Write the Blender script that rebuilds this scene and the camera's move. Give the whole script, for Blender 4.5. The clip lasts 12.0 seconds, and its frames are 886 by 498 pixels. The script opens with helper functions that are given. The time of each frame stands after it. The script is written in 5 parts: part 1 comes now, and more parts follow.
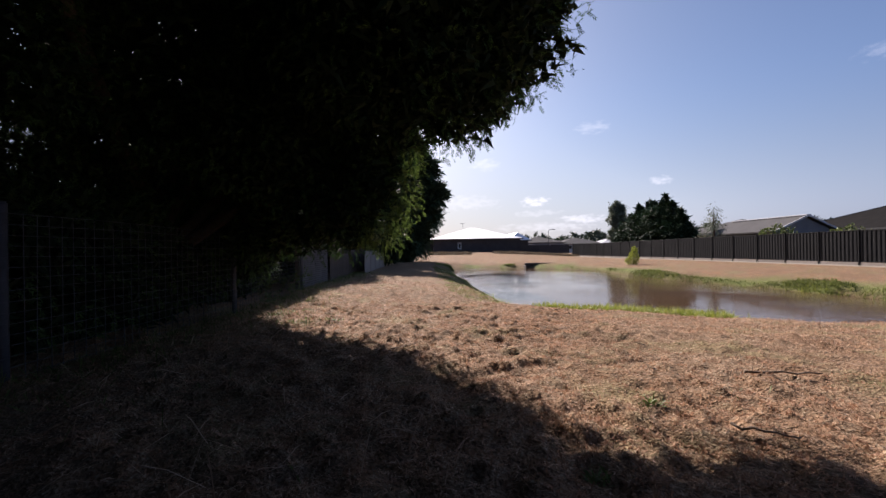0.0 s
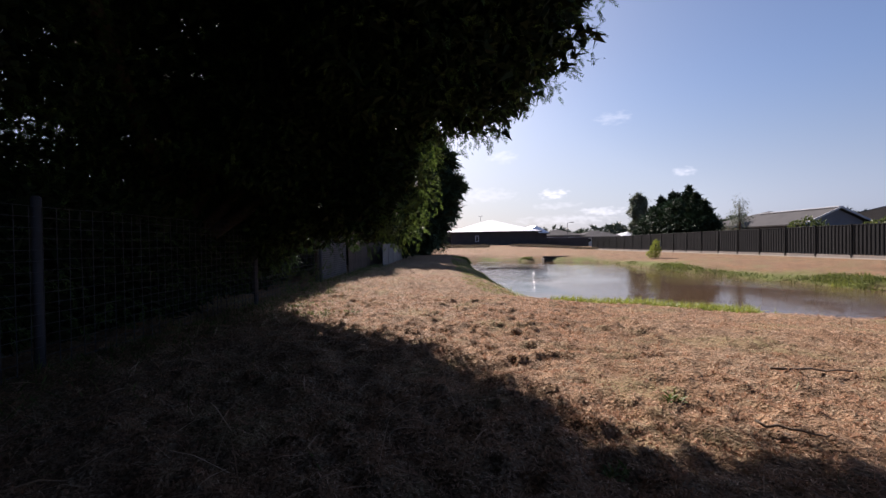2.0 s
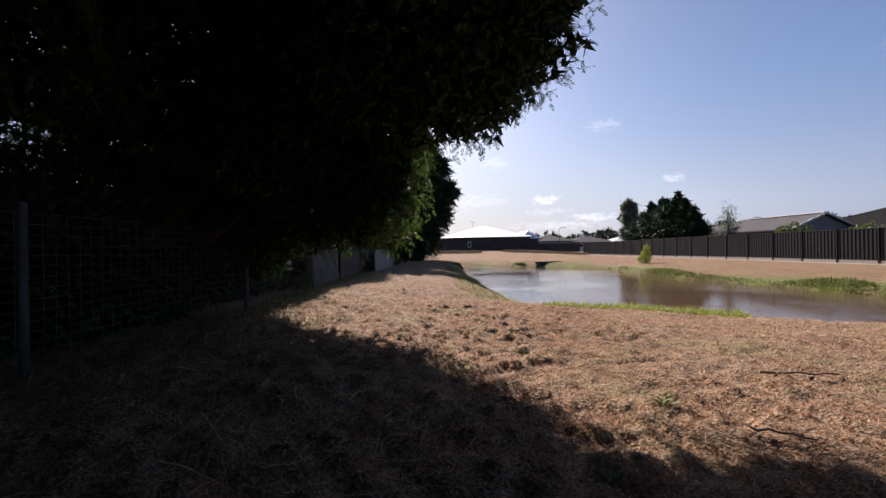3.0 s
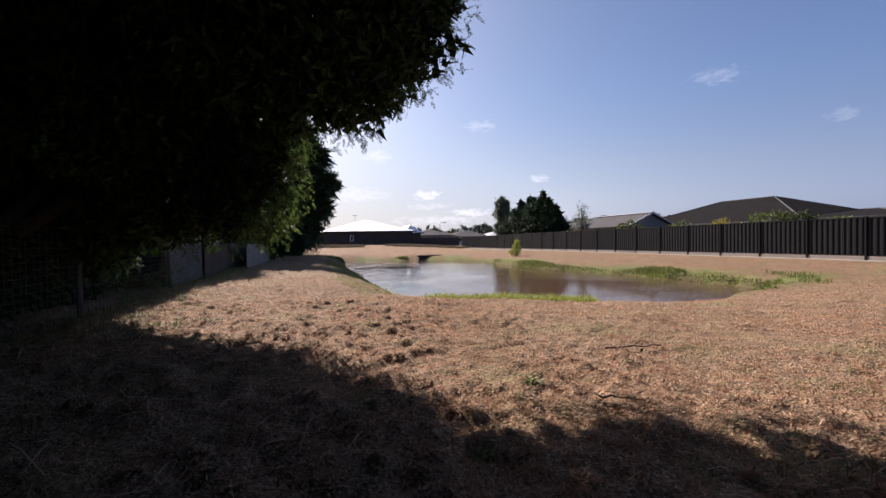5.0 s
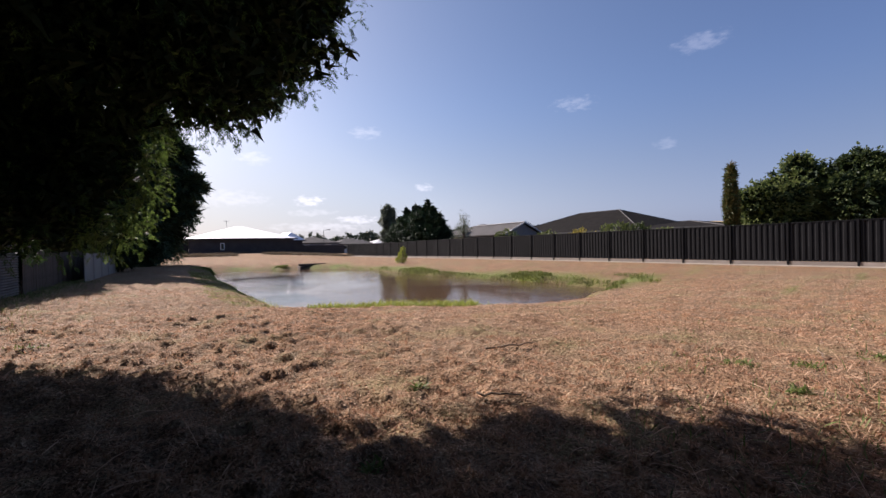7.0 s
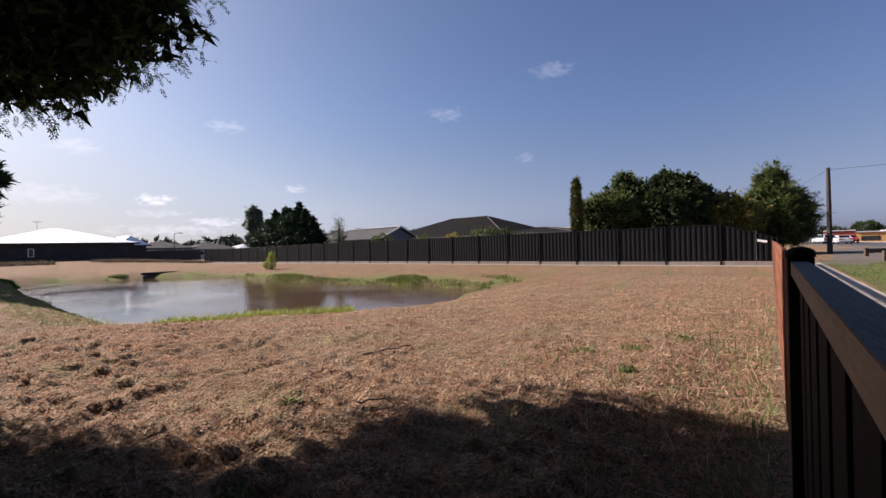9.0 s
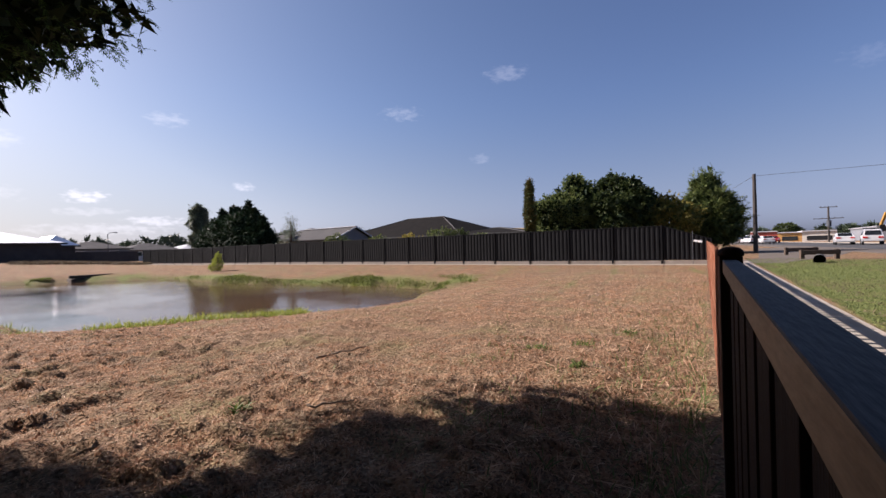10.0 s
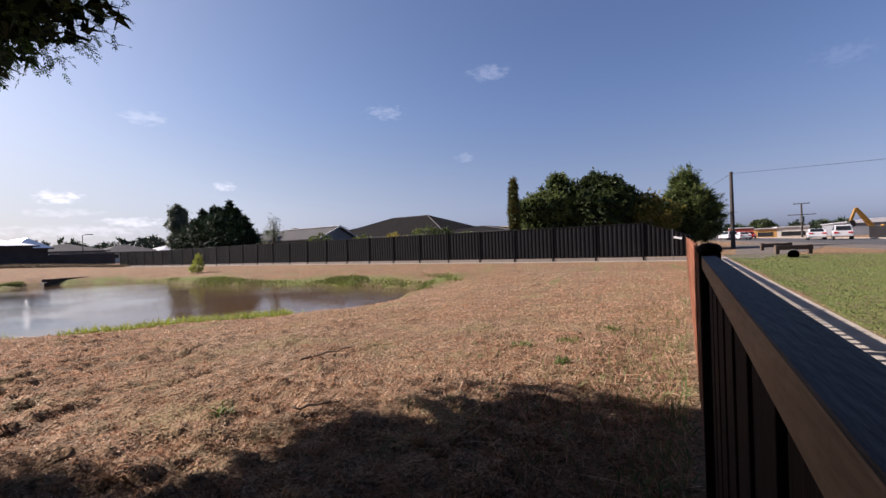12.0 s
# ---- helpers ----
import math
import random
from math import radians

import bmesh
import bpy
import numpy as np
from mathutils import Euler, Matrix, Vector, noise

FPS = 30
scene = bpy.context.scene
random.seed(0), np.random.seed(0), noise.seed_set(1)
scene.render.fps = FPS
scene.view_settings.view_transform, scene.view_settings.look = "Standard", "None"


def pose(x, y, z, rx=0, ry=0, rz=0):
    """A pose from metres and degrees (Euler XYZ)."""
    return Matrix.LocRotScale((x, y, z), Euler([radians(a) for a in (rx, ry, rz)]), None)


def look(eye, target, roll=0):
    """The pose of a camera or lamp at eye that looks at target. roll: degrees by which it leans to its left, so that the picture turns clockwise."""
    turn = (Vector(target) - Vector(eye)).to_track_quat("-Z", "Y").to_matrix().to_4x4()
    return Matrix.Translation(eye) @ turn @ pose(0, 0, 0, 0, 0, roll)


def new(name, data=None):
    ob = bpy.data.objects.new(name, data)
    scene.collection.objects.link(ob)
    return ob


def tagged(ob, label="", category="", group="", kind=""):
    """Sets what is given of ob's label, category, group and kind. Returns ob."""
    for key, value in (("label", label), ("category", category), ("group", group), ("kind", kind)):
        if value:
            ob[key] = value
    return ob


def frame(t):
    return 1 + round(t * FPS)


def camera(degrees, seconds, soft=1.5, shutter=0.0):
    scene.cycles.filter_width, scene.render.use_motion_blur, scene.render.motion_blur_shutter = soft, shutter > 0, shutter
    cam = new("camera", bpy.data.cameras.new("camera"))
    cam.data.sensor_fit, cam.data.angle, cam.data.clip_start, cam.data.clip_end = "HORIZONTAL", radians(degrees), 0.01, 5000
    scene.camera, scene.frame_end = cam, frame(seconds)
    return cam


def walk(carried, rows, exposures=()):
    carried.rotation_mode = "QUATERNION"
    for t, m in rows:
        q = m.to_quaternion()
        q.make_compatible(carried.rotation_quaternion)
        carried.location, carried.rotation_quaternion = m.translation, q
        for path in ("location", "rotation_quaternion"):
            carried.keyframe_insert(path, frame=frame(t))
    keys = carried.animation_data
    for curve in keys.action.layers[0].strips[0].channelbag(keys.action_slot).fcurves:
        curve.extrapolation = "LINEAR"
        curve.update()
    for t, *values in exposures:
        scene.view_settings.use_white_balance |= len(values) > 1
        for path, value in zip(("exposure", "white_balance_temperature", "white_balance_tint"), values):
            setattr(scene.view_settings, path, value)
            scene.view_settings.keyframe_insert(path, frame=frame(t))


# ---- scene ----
cam = camera(93.1, 12.0)
PATH = [
    (0.0, (0, 0, 1.2), (0.398, 9.992, 1.234), -0.92),
    (0.5, (0, 0, 1.2), (0.349, 9.994, 1.154), -0.87),
    (1.0, (0, 0, 1.2), (0.291, 9.995, 1.112), -0.86),
    (1.5, (0, 0, 1.2), (0.134, 9.999, 1.092), -0.87),
    (2.0, (0, 0, 1.2), (-0.021, 9.999, 1.072), -0.87),
    (2.5, (0, 0, 1.2), (-0.044, 10.000, 1.224), -0.89),
    (4.5, (0, 0, 1.2), (2.183, 9.757, 1.027), -1.26),
    (5.0, (0, 0, 1.2), (2.886, 9.573, 1.014), -1.04),
    (5.5, (0, 0, 1.2), (3.500, 9.366, 1.044), -1.20),
    (6.0, (0, 0, 1.2), (4.208, 9.071, 1.069), -1.24),
    (6.5, (0, 0, 1.2), (4.698, 8.827, 1.107), -1.15),
    (8.5, (0, 0, 1.2), (7.261, 6.876, 1.172), -1.72),
    (9.0, (0, 0, 1.2), (7.550, 6.558, 1.171), -1.56),
    (9.5, (0, 0, 1.2), (7.899, 6.132, 1.143), -1.60),
    (10.0, (0, 0, 1.2), (8.191, 5.736, 1.147), -1.65),
    (10.5, (0, 0, 1.2), (8.365, 5.479, 1.140), -1.71),
    (11.0, (0, 0, 1.2), (8.462, 5.328, 1.133), -2.28),
    (11.5, (0, 0, 1.2), (8.442, 5.360, 1.102), -2.23),
    (12.0, (0, 0, 1.2), (8.389, 5.442, 1.108), -2.20),
]
walk(cam, [(t, look(eye, target, roll)) for t, eye, target, roll in PATH], [(0.0, 1.16, 6500, 20), (6.5, 1.2, 6500, 20), (8.5, 1.0, 6500, 20), (10.5, 1.14, 6500, 20), (12.0, 1.14, 6500, 20)])

# ---------------------------------------------------------------- sky and sun
SUN_EL, SUN_YAW = 32.5, 16.0
world = bpy.data.worlds.new("sky")
scene.world = world
world.use_nodes = True
wt = world.node_tree
sky = wt.nodes.new("ShaderNodeTexSky")
sky.sky_type = "NISHITA"
sky.sun_disc = False
sky.sun_elevation = radians(SUN_EL)
sky.sun_rotation = radians(-SUN_YAW)
sky.air_density, sky.dust_density, sky.ozone_density = 1.0, 1.25, 3.0
coord = wt.nodes.new("ShaderNodeTexCoord")
cmix = wt.nodes.new("ShaderNodeMix")
cmix.data_type = "RGBA"
cmix.inputs[7].default_value = (11.5, 11.6, 12.0, 1)


def sky_math(kind, a, b):
    n = wt.nodes.new("ShaderNodeMath")
    n.operation = kind
    for socket, v in ((0, a), (1, b)):
        if isinstance(v, (int, float)):
            n.inputs[socket].default_value = v
        else:
            wt.links.new(v, n.inputs[socket])
    return n.outputs[0]


def sky_dot(v):
    n = wt.nodes.new("ShaderNodeVectorMath")
    n.operation = "DOT_PRODUCT"
    n.inputs[1].default_value = v
    wt.links.new(coord.outputs["Generated"], n.inputs[0])
    return n.outputs["Value"]


# small fair-weather puffs: bearing, elevation, half width, half height in degrees, strength
PUFFS = [(8.2, 11.4, 1.9, 0.7, 0.35), (14.8, 6.3, 1.7, 0.65, 1.0), (20.9, 3.8, 2.7, 0.5, 0.7), (29.7, 8.0, 1.2, 0.5, 0.5), (22.3, 15.1, 1.8, 0.7, 0.28), (49.9, 17.6, 2.2, 0.8, 0.18),
         (60.4, 11.6, 1.3, 0.6, 0.13), (64.2, 21.9, 2.2, 0.9, 0.16), (101.0, 16.7, 2.0, 0.9, 0.06), (5.2, 6.4, 4.2, 0.9, 0.3), (15.8, 2.9, 5.5, 0.55, 0.4), (15.0, 4.7, 2.8, 0.4, 0.3)]
cmap = wt.nodes.new("ShaderNodeMapping")
cmap.inputs["Scale"].default_value = (1.0, 1.0, 2.2)
cnoise = wt.nodes.new("ShaderNodeTexNoise")
cnoise.inputs["Scale"].default_value, cnoise.inputs["Detail"].default_value = 62.0, 6.0
wt.links.new(coord.outputs["Generated"], cmap.inputs[0])
wt.links.new(cmap.outputs[0], cnoise.inputs["Vector"])
ragged = sky_math("MULTIPLY", sky_math("SUBTRACT", cnoise.outputs[0], 0.5), 5.0)
cover = None
for az, el, half_w, half_h, strong in PUFFS:
    az, el = radians(az), radians(el)
    side = Vector((math.cos(az), -math.sin(az), 0)) / radians(half_w)
    rise = Vector((-math.sin(az) * math.sin(el), -math.cos(az) * math.sin(el), math.cos(el))) / radians(half_h)
    u, v = sky_dot(side), sky_dot(rise)
    r2 = sky_math("ADD", sky_math("ADD", sky_math("MULTIPLY", u, u), sky_math("MULTIPLY", v, v)), ragged)
    puff = wt.nodes.new("ShaderNodeMapRange")
    puff.interpolation_type = "SMOOTHSTEP"
    puff.inputs[1].default_value, puff.inputs[2].default_value = -0.7, 1.7
    puff.inputs[3].default_value, puff.inputs[4].default_value = strong * 0.75, 0.0
    wt.links.new(r2, puff.inputs[0])
    cover = puff.outputs[0] if cover is None else sky_math("MAXIMUM", cover, puff.outputs[0])
wt.links.new(cover, cmix.inputs[0])
# whiter towards the sun, bluer away from it
sunward = wt.nodes.new("ShaderNodeMapRange")
sunward.inputs[1].default_value, sunward.inputs[2].default_value = 0.15, 0.92
wt.links.new(sky_dot((-math.sin(radians(SUN_YAW)) * math.cos(radians(SUN_EL)), math.cos(radians(SUN_YAW)) * math.cos(radians(SUN_EL)), math.sin(radians(SUN_EL)))), sunward.inputs[0])


def sun_tint(away, toward):
    n = wt.nodes.new("ShaderNodeMix")
    n.data_type = "RGBA"
    n.inputs[6].default_value, n.inputs[7].default_value = (*away, 1), (*toward, 1)
    wt.links.new(sunward.outputs[0], n.inputs[0])
    return n.outputs[2]


# whitish haze low over the horizon
grey = wt.nodes.new("ShaderNodeRGBToBW")
wt.links.new(sky.outputs[0], grey.inputs[0])
pale = wt.nodes.new("ShaderNodeMix")
pale.data_type, pale.blend_type = "RGBA", "MULTIPLY"
pale.inputs[0].default_value = 1.0
wt.links.new(sun_tint((0.76, 0.90, 1.16), (0.94, 0.98, 1.03)), pale.inputs[7])
even = wt.nodes.new("ShaderNodeMath")
even.operation = "MINIMUM"
even.inputs[1].default_value = 6.0
wt.links.new(grey.outputs[0], even.inputs[0])
wt.links.new(even.outputs[0], pale.inputs[6])
updir = wt.nodes.new("ShaderNodeSeparateXYZ")
wt.links.new(coord.outputs["Generated"], updir.inputs[0])
low = wt.nodes.new("ShaderNodeMapRange")
low.interpolation_type = "SMOOTHSTEP"
low.inputs[1].default_value, low.inputs[2].default_value = 0.0, 0.34
low.inputs[3].default_value, low.inputs[4].default_value = 0.75, 0.0
wt.links.new(updir.outputs[2], low.inputs[0])
haze = wt.nodes.new("ShaderNodeMix")
haze.data_type = "RGBA"
wt.links.new(low.outputs[0], haze.inputs[0])
wt.links.new(sky.outputs[0], haze.inputs[6])
wt.links.new(pale.outputs[2], haze.inputs[7])
wt.links.new(haze.outputs[2], cmix.inputs[6])
tone = wt.nodes.new("ShaderNodeMix")
tone.data_type, tone.blend_type = "RGBA", "MULTIPLY"
tone.inputs[0].default_value = 1.0
wt.links.new(sun_tint((0.95, 0.985, 1.12), (0.99, 1.0, 1.0)), tone.inputs[7])
wt.links.new(cmix.outputs[2], tone.inputs[6])
wt.links.new(tone.outputs[2], wt.nodes["Background"].inputs[0])
wt.nodes["Background"].inputs[1].default_value = 0.05
sun = new("sun", bpy.data.lights.new("sun", "SUN"))
sun.data.energy, sun.data.angle, sun.data.color = 5.0, radians(0.5), (1.0, 0.93, 0.84)
sun.matrix_basis = pose(0, 0, 30, 90 - SUN_EL, 0, SUN_YAW + 180)

# ---------------------------------------------------------------- materials


def material(name, c1, c2, scale=4.0, rough=0.8, bump=0.2, fine=60.0, metal=0.0, spec=0.3, stretch=(1, 1, 1), per=0.0, relief=0.02):
    """Two colours mixed by a coarse and a fine noise in metres, with bump; per: change from piece to piece."""
    m = bpy.data.materials.new(name)
    m.use_nodes = True
    nt = m.node_tree
    b = nt.nodes["Principled BSDF"]
    tc = nt.nodes.new("ShaderNodeTexCoord")
    mp = nt.nodes.new("ShaderNodeMapping")
    mp.inputs["Scale"].default_value = stretch
    nt.links.new(tc.outputs["Object"], mp.inputs[0])
    n1 = nt.nodes.new("ShaderNodeTexNoise")
    n1.inputs["Scale"].default_value, n1.inputs["Detail"].default_value = scale, 4
    n2 = nt.nodes.new("ShaderNodeTexNoise")
    n2.inputs["Scale"].default_value, n2.inputs["Detail"].default_value = fine, 3
    nt.links.new(mp.outputs[0], n1.inputs["Vector"])
    nt.links.new(mp.outputs[0], n2.inputs["Vector"])
    add = nt.nodes.new("ShaderNodeMath")
    add.operation = "MULTIPLY_ADD"
    nt.links.new(n2.outputs[0], add.inputs[0])
    add.inputs[1].default_value = 0.6
    nt.links.new(n1.outputs[0], add.inputs[2])
    rng = nt.nodes.new("ShaderNodeMapRange")
    rng.inputs[1].default_value, rng.inputs[2].default_value = 0.5, 1.1
    nt.links.new(add.outputs[0], rng.inputs[0])
    mix = nt.nodes.new("ShaderNodeMix")
    mix.data_type = "RGBA"
    mix.inputs[6].default_value, mix.inputs[7].default_value = (*c1, 1), (*c2, 1)
    nt.links.new(rng.outputs[0], mix.inputs[0])
    out = mix.outputs[2]
    if per:
        oi = nt.nodes.new("ShaderNodeObjectInfo")
        hs = nt.nodes.new("ShaderNodeHueSaturation")
        mr = nt.nodes.new("ShaderNodeMapRange")
        mr.inputs[3].default_value, mr.inputs[4].default_value = 1 - per, 1 + per
        nt.links.new(oi.outputs["Random"], mr.inputs[0])
        nt.links.new(mr.outputs[0], hs.inputs["Value"])
        nt.links.new(out, hs.inputs["Color"])
        out = hs.outputs[0]
    nt.links.new(out, b.inputs["Base Color"])
    b.inputs["Roughness"].default_value, b.inputs["Metallic"].default_value = rough, metal
    b.inputs["Specular IOR Level"].default_value = spec
    if bump:
        bp = nt.nodes.new("ShaderNodeBump")
        bp.inputs["Strength"].default_value, bp.inputs["Distance"].default_value = bump, relief
        nt.links.new(add.outputs[0], bp.inputs["Height"])
        nt.links.new(bp.outputs[0], b.inputs["Normal"])
    return m


def leaf_material(name, c1, c2, through_light=0.35, rough=0.55):
    """Leaves or blades: colour differs from leaf to leaf, and light shines through."""
    m = bpy.data.materials.new(name)
    m.use_nodes = True
    nt = m.node_tree
    b = nt.nodes["Principled BSDF"]
    geo = nt.nodes.new("ShaderNodeNewGeometry")
    mix = nt.nodes.new("ShaderNodeMix")
    mix.data_type = "RGBA"
    mix.inputs[6].default_value, mix.inputs[7].default_value = (*c1, 1), (*c2, 1)
    nt.links.new(geo.outputs["Random Per Island"], mix.inputs[0])
    nt.links.new(mix.outputs[2], b.inputs["Base Color"])
    b.inputs["Roughness"].default_value = rough
    b.inputs["Specular IOR Level"].default_value = 0.25
    tr = nt.nodes.new("ShaderNodeBsdfTranslucent")
    nt.links.new(mix.outputs[2], tr.inputs[0])
    ms = nt.nodes.new("ShaderNodeMixShader")
    ms.inputs[0].default_value = through_light
    nt.links.new(b.outputs[0], ms.inputs[1])
    nt.links.new(tr.outputs[0], ms.inputs[2])
    nt.links.new(ms.outputs[0], nt.nodes["Material Output"].inputs[0])
    return m


STEEL_DARK = material("charcoal_steel", (0.0055, 0.0057, 0.007), (0.0095, 0.0098, 0.0115), 1.5, 0.6, 0.05, 90, spec=0.1)
PLINTH = material("pale_sleeper", (0.2056, 0.1763, 0.1518), (0.284, 0.2546, 0.2252), 2.5, 0.85, 0.3, 70, per=0.12)
CONCRETE = material("concrete", (0.2574, 0.2223, 0.1833), (0.3588, 0.3159, 0.2652), 1.6, 0.85, 0.25, 80)
# picket timber made near-black: the deep shade on it is in the colour
PICKET_SHADED = material("shade_dark_picket", (0.018, 0.010, 0.007), (0.04, 0.02, 0.013), 5, 0.8, 0.3, 55, stretch=(4, 4, 0.3), per=0.15, spec=0.1)
TIMBER_DARK = material("stained_timber", (0.062, 0.036, 0.023), (0.19, 0.105, 0.06), 4, 0.6, 0.2, 30, stretch=(0.6, 3, 3), spec=0.2)
# handrail side lighter, top darker: the fall of light put into the colours
TIMBER_BROWN = material("brown_stained_timber", (0.20, 0.115, 0.062), (0.42, 0.255, 0.14), 4, 0.6, 0.2, 30, stretch=(0.6, 3, 3), spec=0.2)
TIMBER_TOP = material("shade_toned_timber_top", (0.030, 0.028, 0.030), (0.068, 0.062, 0.064), 5, 0.65, 0.3, 40, stretch=(0.5, 4, 4), spec=0.25)
PALING = material("red_brown_paling", (0.26, 0.10, 0.06), (0.38, 0.17, 0.10), 4, 0.75, 0.35, 40, stretch=(4, 4, 0.3), per=0.2)
GALV = material("galvanised_steel", (0.048, 0.0528, 0.063), (0.084, 0.09, 0.102), 6, 0.7, 0.1, 80, metal=0.1)
CORR = material("weathered_corrugated_iron", (0.0585, 0.05525, 0.05525), (0.1235, 0.1137, 0.1073), 2, 0.7, 0.1, 30)
BROWN_BOARD = material("old_brown_board", (0.04, 0.028, 0.0224), (0.088, 0.064, 0.048), 3, 0.85, 0.3, 40, per=0.2)
WHITE_SHEET = material("white_sheet", (0.1238, 0.1215, 0.126), (0.162, 0.1597, 0.162), 1.2, 0.6, 0.05, 40)
BARK = material("bark", (0.05, 0.035, 0.025), (0.13, 0.095, 0.07), 6, 0.95, 0.8, 40, stretch=(3, 3, 0.7), relief=0.04)
TWIG = material("dry_stick", (0.10, 0.075, 0.055), (0.22, 0.17, 0.13), 20, 0.9, 0.3, 90)
ROOF_WHITE = material("white_steel_roof", (0.80, 0.81, 0.83), (0.86, 0.86, 0.88), 0.4, 0.5, 0.0, 8, metal=0.85, spec=0.6)
ROOF_TILE = material("dark_roof_tile", (0.0075, 0.007, 0.007), (0.0165, 0.015, 0.014), 1.5, 0.95, 0.5, 14, per=0.1, spec=0.04)
ROOF_GREY = material("grey_roof_sheet", (0.051, 0.0498, 0.051), (0.084, 0.081, 0.081), 0.8, 0.85, 0.1, 20, spec=0.1)
ROOF_LIGHT = material("pale_roof_sheet", (0.40, 0.40, 0.42), (0.5, 0.5, 0.52), 0.8, 0.5, 0.1, 20)
WALL_DARK = material("dark_brick_wall", (0.035, 0.032, 0.035), (0.06, 0.055, 0.055), 1.2, 0.85, 0.2, 20)
WALL_CREAM = material("cream_render", (0.5, 0.47, 0.42), (0.62, 0.58, 0.52), 0.7, 0.85, 0.1, 20)
WALL_GREY = material("grey_clad_wall", (0.13, 0.14, 0.16), (0.2, 0.21, 0.23), 0.8, 0.8, 0.1, 20)
TRIM_WHITE = material("white_trim", (0.7, 0.7, 0.7), (0.8, 0.8, 0.8), 2, 0.5, 0.05, 30)
GUTTER = material("dark_gutter", (0.03, 0.03, 0.03), (0.05, 0.05, 0.05), 2, 0.5, 0.05, 30)
GLASS = material("window_glass", (0.02, 0.022, 0.025), (0.03, 0.032, 0.035), 1, 0.06, 0.0, 5, spec=0.8)
ASPHALT = material("asphalt", (0.04125, 0.04125, 0.045), (0.075, 0.0735, 0.0735), 0.7, 0.9, 0.3, 60)
GRAVEL = material("gravel_dirt", (0.085, 0.068, 0.055), (0.135, 0.115, 0.098), 1.2, 0.95, 0.4, 30)
CAR_WHITE = material("white_car_paint", (0.45, 0.45, 0.465), (0.51, 0.51, 0.5175), 1, 0.3, 0.0, 5, spec=0.6)
CAR_RED = material("red_car_paint", (0.25, 0.02, 0.02), (0.3, 0.03, 0.03), 1, 0.25, 0.0, 5, spec=0.6)
CAR_DARK = material("dark_car_paint", (0.03, 0.03, 0.035), (0.05, 0.05, 0.055), 1, 0.25, 0.0, 5, spec=0.6)
RUBBER = material("tyre_rubber", (0.02, 0.02, 0.02), (0.035, 0.035, 0.035), 20, 0.9, 0.1, 80)
RIM = material("alloy_rim", (0.4, 0.4, 0.42), (0.5, 0.5, 0.52), 10, 0.35, 0.0, 60, metal=0.8)
LAMP_RED = material("tail_lamp_plastic", (0.35, 0.01, 0.01), (0.45, 0.02, 0.02), 10, 0.2, 0.0, 60)
YELLOW = material("machine_yellow", (0.255, 0.1275, 0.0225), (0.36, 0.195, 0.0375), 1.5, 0.5, 0.1, 30)
SIGN_RED = material("red_panel", (0.38, 0.07, 0.05), (0.46, 0.10, 0.07), 0.5, 0.5, 0.0, 10)
SIGN_ORANGE = material("orange_panel", (0.45, 0.24, 0.08), (0.52, 0.30, 0.11), 0.5, 0.5, 0.0, 10)
SIGN_WHITE = material("white_sign", (0.75, 0.75, 0.75), (0.82, 0.82, 0.82), 4, 0.4, 0.0, 40)
HILL = material("dry_hill_grass", (0.252, 0.182, 0.091), (0.322, 0.238, 0.126), 0.02, 0.95, 0.0, 0.2)
POLE_WOOD = material("power_pole_timber", (0.035, 0.03, 0.0275), (0.075, 0.065, 0.06), 2, 0.9, 0.4, 40, stretch=(4, 4, 0.3))

LEAF_NEAR = leaf_material("feathery_dark_leaf", (0.025, 0.056, 0.016), (0.066, 0.130, 0.034), 0.24, 0.75)
# leaf tone darkened: shade within crowns and behind fences is in the colour
LEAF_SHADED = leaf_material("inner_shaded_leaf", (0.007, 0.017, 0.006), (0.014, 0.030, 0.010), 0.08, 0.8)
# brighter leaf tone: sunlight through the leaves is put into the colour
LEAF_SUNLIT = leaf_material("sunlit_green_leaf", (0.035, 0.065, 0.014), (0.13, 0.19, 0.045), 0.45)
LEAF_CONIFER = leaf_material("conifer_leaf", (0.018, 0.042, 0.024), (0.045, 0.0825, 0.039), 0.1)
LEAF_GUM = leaf_material("grey_gum_leaf", (0.075, 0.095, 0.065), (0.155, 0.18, 0.125), 0.25)
LEAF_DARK = leaf_material("dark_broad_leaf", (0.0225, 0.0425, 0.01375), (0.0875, 0.11, 0.035), 0.22)
LEAF_OLIVE = leaf_material("olive_green_leaf", (0.04394, 0.08112, 0.02535), (0.1943, 0.2197, 0.07098), 0.25)
LEAF_YELLOW = leaf_material("yellow_autumn_leaf", (0.09, 0.095, 0.028), (0.36, 0.29, 0.07), 0.4)
LEAF_CYPRESS = leaf_material("golden_cypress_leaf", (0.085, 0.07, 0.026), (0.20, 0.155, 0.05), 0.2)
LEAF_FAR = leaf_material("distant_leaf", (0.03, 0.045, 0.03), (0.05, 0.07, 0.04), 0.1)
SCRUB = leaf_material("dry_scrub_blade", (0.10, 0.075, 0.05), (0.20, 0.155, 0.10), 0.2, 0.8)
STRAW = leaf_material("cut_straw", (0.375, 0.220, 0.132), (0.64, 0.455, 0.318), 0.4, 0.7)
STRAW_DARK = leaf_material("brown_thatch", (0.245, 0.132, 0.079), (0.48, 0.295, 0.186), 0.4, 0.8)
BLADE_GREEN = leaf_material("fresh_green_blade", (0.15, 0.20, 0.035), (0.36, 0.38, 0.07), 0.4, 0.5)
